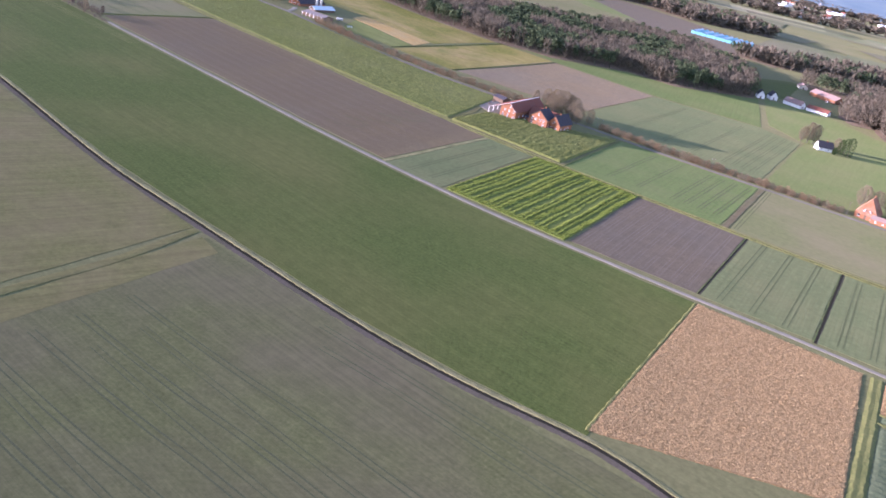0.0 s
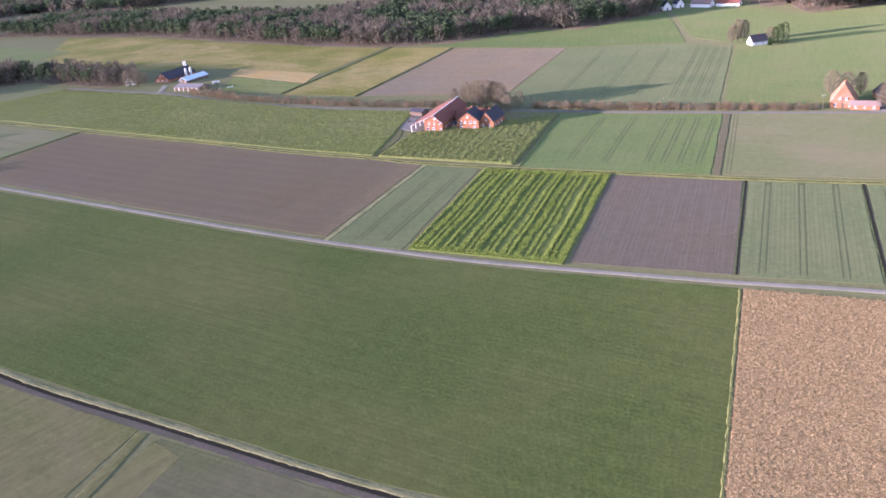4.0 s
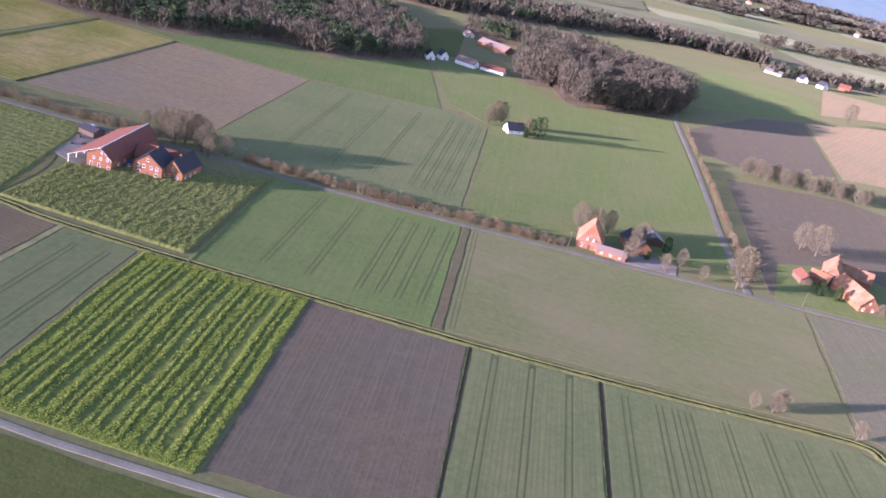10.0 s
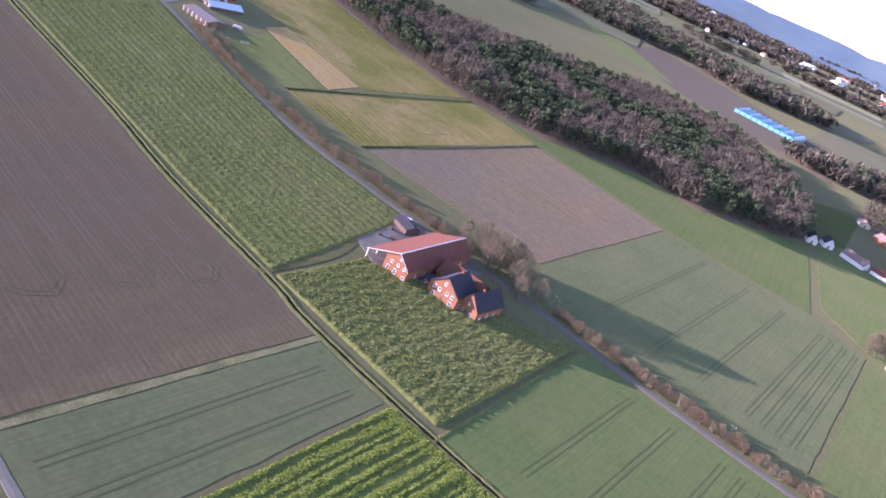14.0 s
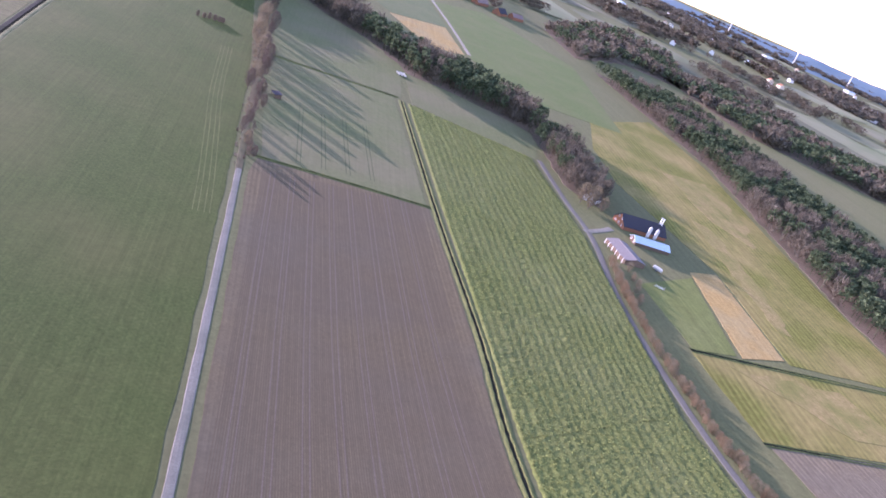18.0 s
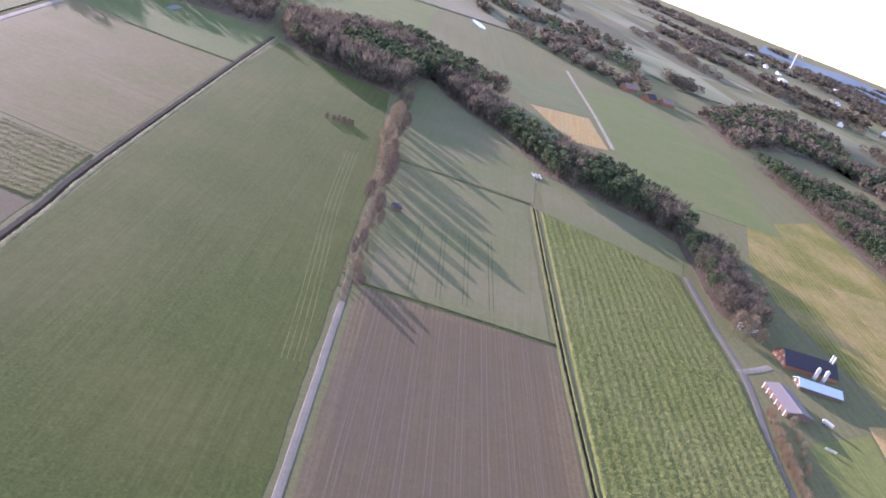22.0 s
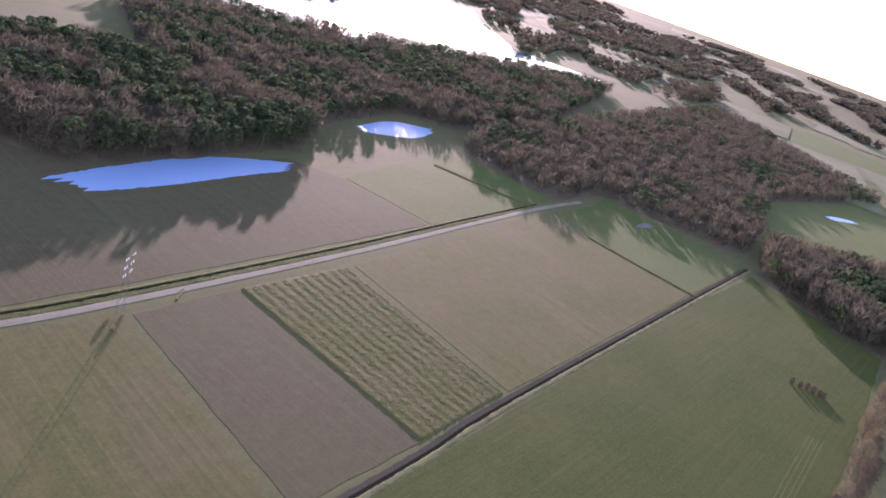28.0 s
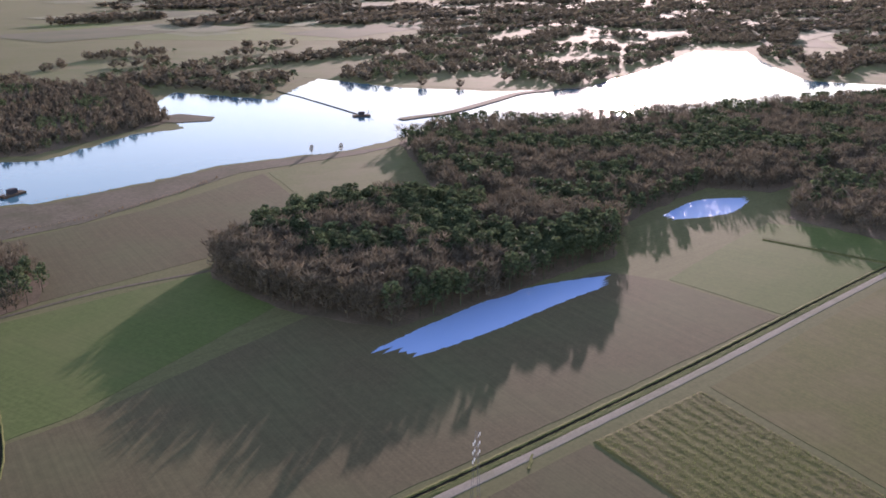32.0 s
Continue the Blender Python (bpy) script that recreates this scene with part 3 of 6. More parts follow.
road("road", "pale lane beyond the wood belt", [(-1102, 531), (-1019, 516), (-881, 492), (-760, 468)], 3.6, M_SANDROAD)
road("path", "worn grass path between two fields", [(-132, 44), (-129, 12), (-130, -26), (-132, -150)], 3.0, M_MEADOW)
road("path", "pale dirt path at the edge of a green field", [(-330, -252), (-359, -250), (-396, -246), (-443, -232)], 2.2, M_SAND)
road("path", "grass access with two muddy wheel marks to the farmyard", [(-171, 262), (-170, 285), (-171, 300), (-176, 316)], 3.0, M_MEADOW)
road("path", "grey drive from the lane to the farm buildings", [(-402, 398), (-408, 412), (-415, 424)], 3.5, M_ROAD)
ditch("narrow wet ditch with yellow-green banks", MIDDITCH)
ditch("long dark ditch with pale grassy banks", SDITCH, verge=2.1, wet=1.2, rise=0.24, bank=M_BANK)
ditch("dark ditch beside the gravel road", [(x - 1.0, y - 5.2) for x, y in ROAD2[1:-1]], verge=1.5, wet=1.3)
ditch("short ditch across a green field", [(-399, 220), (-393, 260), (-386, 301)], verge=1.0, wet=0.8)
ditch("short ditch across a green field", [(-566, 253), (-560, 290), (-553, 334)], verge=1.0, wet=0.8)
ditch("small ditch at the edge of a bright meadow", [(-688, 78), (-678, 113), (-670, 150)], verge=1.0, wet=0.8)
ditch("thin ditch between two meadows", [(-690, -36), (-696, 36)], verge=1.0, wet=0.8)
ditch("dark ditch on the rim of a dry-grass field", [(-297, 396), (-290, 470), (-284, 552)][::-1], verge=1.0, wet=1.4)
ditch("dark field ditch", [(-238, 388), (-231, 460), (-226, 543)], verge=0.8, wet=0.8)
ditch("dark furrow between two young crops", [(46.6, 248), (47.2, 158)], verge=0.35, wet=0.8, rise=0.12, bank=M_NGREEN)
ditch("dark furrow beside a ploughed field", [(4.2, 248), (4.6, 160)], verge=0.35, wet=0.5, rise=0.12, bank=M_NGREEN)
ditch("thin dark ditch beside a meadow", [(-332, -245), (-300, -150), (-285, -120)], verge=0.8, wet=1.0)

# ---- fields ----
f = field("broad dark-green field of winter crop", [(6, 150.5), (-72, 153), (-107, 156.5), (-150, 162.5), (-194, 170), (-226, 176.5), (-261, 183.5), (-381, 207), (-517, 233), (-631, 250), (-715, 262), (-765, 178), (-668, 155), (-452, 114), (-331, 94), (-193, 61.5), (-132, 51.5), (-65, 41), (-27, 39), (8, 40)], M_WINTER)
ruts(f, [[(-335, 194 - d), (-369, 199 - d), (-419, 205.5 - d), (-476, 213 - d), (-556, 226.5 - d)] for d in (0, 4.2)], width=0.34, material=M_VERGE)
f = field("sparse brownish-green arable field with wheel marks", [(66, 20), (32, 30), (-27, 32), (-65, 34.5), (-126, 43), (-127, -220), (110, -220)], M_SPARSE)
ruts(f, [[(-110, y), (-72, y - 4.5), (-31, y - 8), (60, y - 21)] for y in (0, -16, -29, -41, -53, -65, -77, -89, -101)], material=M_RUTDARK, width=0.4)
ruts(f, [[(-96, y), (-46, y - 7.5), (50, y - 20)] for y in (-8, -22.5, -47, -71, -95)], material=M_RUTDARK, width=0.26, gauge=1.7)
ruts(f, [[(-68, 29), (-37, 26), (20, 20)], [(-61, 20), (-32, 18), (30, 10)]], material=M_RUTDARK, width=0.34)
field("pale grassy headland beside the path", [(-127, 42), (-116, 38), (-119, -150), (-128, -150)], M_MEADOW, z=0.08)
field("worn yellowish meadow", [(-134, 45), (-193, 55), (-293, 80), (-343, 86), (-380, -7), (-341, -18), (-250, -45), (-134, -95)], M_MEADOW)
field("brown field of sparse crop", [(-383, -5), (-429, 3), (-402, 98), (-347, 87)], M_SOIL)
field("olive meadow in low sun", [(-495, 17), (-695, 44), (-668, 148), (-460, 108)], M_MEADOW)
field("bright green meadow by the wood", [(-705, 48), (-680, 113), (-673, 149), (-781, 171), (-800, 60), (-760, 60)], M_LUSH)
field("brown field in the shade of a wood", [(-250, -62), (-345, -31), (-445, -12), (-582, 12), (-589, -48), (-579, -80), (-510, -95), (-440, -150), (-324, -141), (-240, -150)], M_SOIL)
field("bright green meadow by the gravel road", [(-585, 13), (-691, 30), (-688, -36), (-722, -46), (-665, -48), (-592, -48)], M_LUSH)
field("green meadow beyond the ditch", [(-698, 33), (-735, 38), (-745, 0), (-725, -46), (-694, -38)], M_LUSH)
field("green field beside a wood", [(-322, -145), (-291, -147), (-332, -246), (-441, -231), (-437, -170)], M_LUSH)
field("dull olive field above the lake", [(-355, -256), (-368, -356), (-485, -356), (-591, -378), (-551, -278), (-453, -250)], M_SOIL)
field("dull brown field above the lake", [(-596, -378), (-700, -367), (-700, -330), (-612, -275), (-562, -264), (-555, -277)], M_PALE)
f = field("grey-brown ploughed field", [(-49.5, 250), (3, 247), (4, 160), (-48.5, 161)], M_PLOW)
ruts(f, [[(x + 0.3, 163), (x - 0.6, 205), (x - 0.9, 245)] for x in (-46, -42.6, -38, -33, -29.5, -24, -18, -12.4, -7, -1)], material=M_CLOD, gauge=1.5, width=0.22)
f = field("pale green young crop with wheel ruts", [(5.5, 247), (45.6, 246.5), (46, 160), (5.5, 159)], M_YOUNG)
ruts(f, [[(8.5 + 3.1 * k, 161.5), (8.9 + 3.1 * k, 245)] for k in range(12)], material=M_DRILL, gauge=1.4, width=0.2)
ruts(f, [[(x, 162), (x + 0.5, 240), (x + 0.7, 244)] for x in (12, 24, 36)], width=0.36, lift=0.03)
f = field("pale green young crop with wheel ruts", [(48, 246.5), (129, 247), (135, 240), (134, 160), (48, 159)], M_YOUNG)
ruts(f, [[(50.5 + 3.3 * k, 161.5), (49.8 + 3.3 * k, 244)] for k in range(25)], material=M_DRILL, gauge=1.4, width=0.2)
ruts(f, [[(x, 163), (x - 1, 243)] for x in (55, 66, 71, 75, 87, 99, 110, 121)], width=0.36, lift=0.03)
field("pale green young crop", [(138, 239), (156, 238), (230, 233), (225, 156), (137, 156)], M_YOUNG)
f = field("pale green young crop with wheel ruts", [(-142, 165.8), (-136.8, 256), (-110, 253), (-110.5, 162.5)], M_YOUNG)
ruts(f, [[(-138.5 + 3.2 * k, 168), (-133.6 + 3.0 * k, 252)] for k in range(8)], material=M_DRILL, gauge=1.4, width=0.2)
ruts(f, [[(x, 169), (x + 3, 248)] for x in (-131, -120)], lift=0.03)
field("pale strip of dry grass between crops", [(-144.6, 166.2), (-139.4, 256.5), (-137.2, 256.5), (-142.4, 165.8)], M_BANK, z=0.12)
f = field("wide red-brown ploughed field", [(-145.2, 169.5), (-140, 257.2), (-165, 261), (-227, 270), (-282, 282), (-384, 299.5), (-397, 221), (-381, 215), (-306, 200), (-261, 191), (-226, 184), (-194, 177.5)], M_BROWN)
ruts(f, [[(-160, 178 + 10 * i), (-260, 199 + 9 * i), (-385, 226 + 8.6 * i)] for i in range(8)], material=M_RUTPALE, width=0.34, lift=0.03)
ruts(f, [[(-150, 176 + 1.43 * k), (-190, 184.5 + 1.40 * k), (-260, 199 + 1.29 * k), (-386, 226 + 1.23 * k)] for k in range(-3, 57)], material=M_FURROW, width=0.26, gauge=0.7)
for i, y in enumerate((202, 226, 246)):
    ruts(f, [[(-196 + 4 * i, y - 12), (-184 + 4 * i, y - 9), (-179 + 4 * i, y), (-184 + 4 * i, y + 5), (-196 + 4 * i, y + 4)]], width=0.26, lift=0.05)
f = field("grey-green field with long tree shadows", [(-400, 223), (-388, 299), (-552, 331), (-564, 255), (-517, 241)], M_PALE)
ruts(f, [[(-402, 240 + 12 * i), (-480, 256 + 12 * i)] for i in range(4)])
field("olive field beside a wood belt", [(-569, 256), (-556, 337), (-612, 354), (-735, 412), (-830, 398), (-790, 300), (-700, 274)], M_PALE)
field("worn grassy farmyard field", [(-546, 342), (-503, 416), (-560, 445), (-640, 465), (-735, 415), (-612, 357)], M_PALE)
f = field("green field of young crop with wheel ruts", [(-93, 257), (-94, 347.5), (-11, 348), (-10, 254)], M_ROWS)
ruts(f, [[(-89 + 3.4 * k, 260), (-89 + 3.3 * k, 345)] for k in range(23)], material=M_DRILL, gauge=1.5, width=0.2)
ruts(f, [[(x, 268), (x + 2, 340)] for x in (-72, -56, -38, -31, -24, -16)], lift=0.03)
field("narrow dark strip of bare soil", [(-9, 254), (-10, 348), (-7, 348), (-6, 254)], M_SOIL, z=0.09)
f = field("thin grey-green crop", [(-5, 254), (-6, 348), (139, 350.5), (131, 256)], M_PALE)
ruts(f, [[(-3, 256), (-4, 346)]], gauge=1.6)
field("pale weathered bare field beside the lane", [(133, 256), (141, 350), (500, 356), (500, 235), (160, 246)], M_WEATHERED)
f = field("mauve-brown tilled field", [(-236, 390), (-229, 541), (-132, 529), (-138, 392)], M_TILLED)
ruts(f, [[(-234 + 0.2 * k, 394 + 6.1 * k), (-185, 394.5 + 6.0 * k), (-138 + 0.2 * k, 394 + 5.7 * k)] for k in range(23)], material=M_RUTPALE, gauge=2.6, width=0.45)
field("bright green strip along the wood", [(-268, 560), (-226, 545), (-132, 533), (-47, 540), (-78, 682), (-137, 606), (-180, 606), (-235, 558)], M_LUSH)
f = field("grey-green crop with fine wheel ruts", [(-136, 392), (-130, 527), (-48, 536), (-15, 522), (-14, 372), (-60, 359), (-118, 361)], M_YOUNG)
ruts(f, [[(-122 + 4.4 * k, 372), (-118 + 4.3 * k, 522)] for k in range(23)], material=M_DRILL, gauge=2.0, width=0.3)
ruts(f, [[(x, 380 + abs(x) * 0.1), (x + 3, 520)] for x in (-22, -28, -34, -40, -60, -80, -105)], lift=0.03)
f = field("grassy green meadow", [(-11, 372), (-13, 530), (-45, 560), (-74, 690), (-20, 700), (29, 650), (121, 685), (114, 362), (70, 380), (20, 362)], M_NGREEN)
field("dry yellow-green fallow field", [(-295, 395), (-286, 551), (-228, 543), (-239, 389)], M_TAN)
field("strip of golden stubble", [(-379, 456), (-384, 479), (-301, 457), (-297, 427)], M_GOLD, z=0.1)
field("green strip beside the stubble", [(-372, 452), (-298, 424), (-298, 398), (-352, 404)], M_COVER)
field("dry yellow-green fallow field", [(-298, 458), (-289, 549), (-366, 565), (-482, 600), (-609, 643), (-722, 655), (-652, 544), (-570, 500), (-500, 480), (-385, 481)], M_TAN)
for ring in ([(-288, 412), (-284, 440), (-281, 474), (-262, 478), (-247, 477), (-246, 448), (-262, 436)], [(-560, 560), (-470, 545), (-440, 556), (-480, 585), (-560, 606)], [(-400, 500), (-330, 478), (-326, 486), (-390, 512), (-450, 530), (-470, 522)]):
    tagged(new("field", sheet("field", ring, 0.16, M_TAWNY, wobble=2.2, depth=0.1)), "patch of bleached golden grass in the fallow", "field", kind="structure")
field("ploughed field by the farmstead", [(140, 545), (218, 562), (269, 540), (206, 362), (127, 362)], M_PLOW)
field("grey field beside the lane", [(129, 600), (132, 669), (205, 784), (262, 826), (236, 630), (160, 582)], M_PLOW)
field("golden stubble field", [(266, 828), (373, 910), (311, 645), (240, 627)], M_STRAWFAR)
field("pale golden stubble field", [(300, 900), (359, 1100), (503, 1095), (560, 1000), (445, 950), (390, 960)], M_STRAWFAR)
field("bright green field", [(380, 905), (466, 1000), (520, 900), (420, 676), (317, 642)], M_LUSH)
field("green meadow", [(250, 575), (311, 638), (420, 672), (440, 540), (270, 545)], M_NGREEN)
field("green meadow at the end of a wood", [(126, 695), (150, 765), (233, 820), (300, 895), (304, 993), (220, 1047), (104, 870)], M_NGREEN)
field("dark green field behind the houses", [(-85, 695), (-130, 790), (-80, 880), (-68, 860), (-60, 730)], M_WINTER)
field("grey field beyond the wood", [(-460, 1180), (-310, 1040), (-115, 975), (-120, 1020), (-160, 1195), (-340, 1315), (-467, 1363)], M_PLOW)
field("green field beyond the wood", [(-704, 1330), (-547, 1280), (-436, 1200), (-330, 1080), (-420, 1100), (-560, 1240)], M_NGREEN)
field("golden stubble beside a wood belt", [(-838, 410), (-858, 478), (-752, 460), (-742, 420)], M_GOLD)
field("grey-green field beyond the wood belt", [(-970, 392), (-996, 505), (-862, 482), (-842, 412)], M_YOUNG)
field("green field beyond the wood belt", [(-1000, 510), (-750, 465), (-600, 468), (-652, 500), (-642, 572), (-880, 650), (-1050, 600)], M_NGREEN)
field("shaded meadow among the woods", [(-893, 205), (-950, 322), (-1110, 350), (-1350, 405), (-1404, 340), (-1266, 259), (-1063, 172), (-880, 182)], M_NGREEN)
field("bright sunlit meadow among woods", [(-1760, 90), (-1960, 190), (-1880, 430), (-1650, 400), (-1430, 325), (-1530, 225), (-1660, 150)], M_LUSH)
field("pale green fields beyond the lake", [(-1106, -1897), (-1430, -1595), (-1393, -1090), (-1225, -1240), (-1043, -1443)], M_NGREEN)
field("pale green fields beyond the lake", [(-1460, -1600), (-1500, -1150), (-2000, -1200), (-2200, -1600), (-1841, -1800)], M_PALE)
field("brown rough bank above the lake", [(-250, -470), (-330, -372), (-381, -362), (-438, -358), (-499, -372), (-580, -392), (-690, -372), (-735, -372), (-690, -386), (-640, -402), (-588, -417), (-514, -413), (-446, -415), (-410, -432), (-300, -480)], M_SAND, z=0.10, name="bank")
road("bank", "long sandy spit in the lake", [(-825, -456), (-850, -452), (-895, -446), (-980, -458), (-1059, -469), (-1150, -440)], 11, M_SAND, z=0.9)
field("low sandy point with dry reeds", [(-660, -600), (-690, -585), (-705, -600), (-690, -640), (-640, -640)], M_SAND, z=0.5, name="bank")
field("grassy shore beyond the lake", [(-640, -640), (-500, -560), (-458, -585), (-330, -660), (-240, -660), (-240, -1000), (-700, -1100), (-760, -800), (-680, -700)], M_MEADOW, name="bank")


def rough(amount):
    return lambda u, v, g: amount * g.uniform(0.55, 1.25, u.shape)


def drilled(u, v, g):
    """Knee-high crop sown in soft rows along its length."""
    row = np.sin(2 * np.pi * (v + 0.5 * np.sin(u / 17)) / 4.3) + 0.4 * np.sin(v * 0.61 + u / 40)
    return 0.5 * (0.86 + 0.2 * row) * g.uniform(0.6, 1.25, u.shape)


def striped(u, v, g):
    """Rows of tall leafy plants, broken by thin and trampled places."""
    u = u + 0.25 * np.sin(v / 8.0) + 0.6 * np.sin(u * 0.83 + 0.4)
    k = np.floor(u / 3.1)
    keep = 0.62 + 0.48 * np.sin(k * 2.4 + 1.0) * np.sin(k * 0.9 + 0.5)
    row = 0.5 + 0.5 * np.sin(2 * np.pi * u / 3.1)
    gap = np.sin(v * 0.33 + k * 5.1) + 0.7 * np.sin(v * 0.9 + k * 2.3) + 0.5 * np.sin(u * 3.1 + v * 1.7)
    h = 0.10 + 0.5 * keep * np.clip(row * 1.5 - 0.35 + 0.28 * gap, 0, 1)
    ends = np.clip(np.minimum(v, v.max() - v) / 7.0, 0, 1)
    h = h * ends + (0.28 + 0.2 * g.random(u.shape)) * (1 - ends)
    return h * g.uniform(0.65, 1.25, u.shape)


def ragged(u, v, g):
    """Low crop in soft uneven rows."""
    row = np.sin(2 * np.pi * (u + 0.4 * np.sin(v / 11)) / 5.2) + 0.7 * np.sin(u * 2.2 + np.sin(v / 6) * 2) * np.sin(v * 0.3 + u)
    edge = np.exp(-np.minimum(u, u.max() - u) / 3.0)
    return (0.25 + 0.085 * np.clip(row + 0.2, -0.7, 1.0) + 0.2 * edge) * g.uniform(0.6, 1.25, u.shape)


def leafed(ob, verts, keep, size, spread, material, name, count, lift=0.0, seed=2, lean=0.6):
    g = np.random.default_rng(seed)
    pool = verts[verts[:, 2] > keep]
    p = pool[g.integers(0, len(pool), count)] + np.concatenate([g.uniform(-0.25, 0.25, (count, 2)), np.full((count, 1), lift)], 1)
    part(name, big_mesh(name, *blades(p, size, spread, g, lean), material), ob)["kind"] = "stuff"


ob, vv = crop("field of tall bright-green manure plants in rows", [(-108.3, 163), (-50, 158.7), (-50.3, 251), (-107.8, 253.6)], 0.42, striped, M_MUSTARD)
leafed(ob, vv, 0.27, 0.5, 0.28, M_LEAF, "leaves", 80000)
for i, q in enumerate(([(-170, 268), (-227, 277), (-248, 355), (-181, 352)], [(-227, 277), (-384, 307), (-394, 394), (-248, 355)], [(-384, 307), (-546, 339), (-504, 413), (-394, 394)])):
    ob, vv = crop("field of knee-high green cover crop", q, 0.9, drilled, M_COVER, join_a=i > 0, join_b=i < 2)
    leafed(ob, vv, 0.3, 0.6, 0.35, M_COVERLEAF, "leaves", (15000, 42000, 37000)[i])
ob, vv = crop("tall green cover crop in front of the farmhouse", [(-167, 267), (-96, 260), (-96, 345), (-165, 307)], 0.6, lambda u, v, g: 0.9 * (1 + 0.12 * np.sin(u * 1.3 + 2 * np.sin(v / 9)) * np.sin(v * 0.23 + u * 0.2)) * g.uniform(0.55, 1.25, u.shape), M_COVER)
leafed(ob, vv, 0.5, 0.6, 0.35, M_COVERLEAF, "leaves", 24000)
ob, vv = crop("field of pale maize stubble and straw", [(7, 42), (67, 64), (64, 148.5), (7, 150.5)], 0.55, rough(0.22), M_STUBBLE)
leafed(ob, vv, 0.1, 0.8, 0.16, M_STRAW, "straw", 60000, lean=0.25)
ob, vv = crop("second field of pale maize stubble", [(71, 124), (180, 121), (180, 147), (71, 148)], 0.6, rough(0.22), M_STUBBLE)
leafed(ob, vv, 0.1, 0.8, 0.16, M_STRAW, "straw", 20000, lean=0.25)
ob, vv = crop("blue-green kale field in long rows", [(72, 40), (200, 40), (200, 116), (72, 115)], 0.8, lambda u, v, g: 0.2 * (0.7 + 0.5 * np.sin(2 * np.pi * v / 3.0)) * g.uniform(0.5, 1.4, u.shape), M_KALE)
ob, vv = crop("low blue-green crop strip", [(72, 118.5), (200, 117), (200, 122), (72, 122.5)], 0.8, rough(0.25), M_KALE)
ob, vv = crop("field of dull green striped crop", [(-431, 3), (-490, 15.5), (-457, 107), (-403, 98)], 0.7, ragged, M_MEADOW)
leafed(ob, vv, 0.27, 0.34, 0.2, M_COVERLEAF, "leaves", 30000)
for w, pts in ((2.3, [(68.7, 149), (69.2, 110), (69.6, 62)]), (0.6, [(71, 123.2), (200, 122.6)]), (0.6, [(71, 117), (200, 116.3)]), (0.5, [(6.3, 150), (7.0, 42)]), (0.6, [(-93, 254), (-94.5, 347)]), (0.6, [(-411, -8), (-403, -4)])):
    prof = [(w, 0.05), (w * 0.6, 0.28), (w * 0.1, 0.2 if w > 1 else 0.3), (-w * 0.5, 0.3), (-w, 0.05)]
    tagged(new("verge", mesh("verge", *ribbon(pts, prof, 1.6, 0.22), M_VERGE)), "strip of long yellow-green grass", "verge", kind="structure")
tagged(new("verge", mesh("verge", *ribbon([(x, y - 3.2) for x, y in ROAD2[1:-1]], [(1.2, 0.10), (0, 0.25), (-1.0, 0.08)], 3, 0.2), M_VERGE)), "yellow grass verge beside the gravel road", "verge", kind="structure")


# standing water in the shaded field
def flood(label, near, far, seed, material=None):
    """Water between a near and a far shore line; fingers follow the furrows at both ends."""
    rnd = random.Random(seed)
    ring = []
    for line in (near, far):
        for q, s in along(line, 2.2):
            d = Vector((s.y, -s.x, 0)) * rnd.uniform(-1, 1) * 0.6 + s * rnd.uniform(-1, 1) * 0.5
            ring.append((q.x + d.x, q.y + d.y))
        a, b = Vector(line[-1]), Vector((far if line is near else near)[0])
        u = (Vector(line[-1]) - Vector(line[-2])).normalized()
        for k in range(1, 10):
            p = a.lerp(b, k / 10) + u * (rnd.uniform(2, 8) if k % 2 else rnd.uniform(-3, 1))
            ring.append((p.x, p.y))
    tagged(new("flood_water", sheet("flood_water", ring, 0.10, material or M_SKYFLOOD, wobble=0.0, depth=0.04)), label, "standing water", kind="structure")


flood("sheet of standing water with painted sky blue on a shaded field", [(-444, -84), (-470, -79), (-500, -75), (-530, -72), (-556, -68)], [(-574, -75), (-550, -88), (-521, -98), (-480, -102), (-436, -103)], 1)
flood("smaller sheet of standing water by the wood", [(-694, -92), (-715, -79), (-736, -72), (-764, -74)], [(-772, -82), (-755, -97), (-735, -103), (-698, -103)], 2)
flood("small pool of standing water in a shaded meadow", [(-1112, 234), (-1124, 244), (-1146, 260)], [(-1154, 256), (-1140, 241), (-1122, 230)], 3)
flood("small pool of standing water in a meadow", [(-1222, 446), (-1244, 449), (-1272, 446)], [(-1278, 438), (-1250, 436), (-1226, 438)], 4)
flood("thin film of standing water on a meadow", [(-764, 98), (-771, 101), (-780, 103)], [(-782, 98), (-774, 95), (-765, 94)], 5, M_PUDDLE)


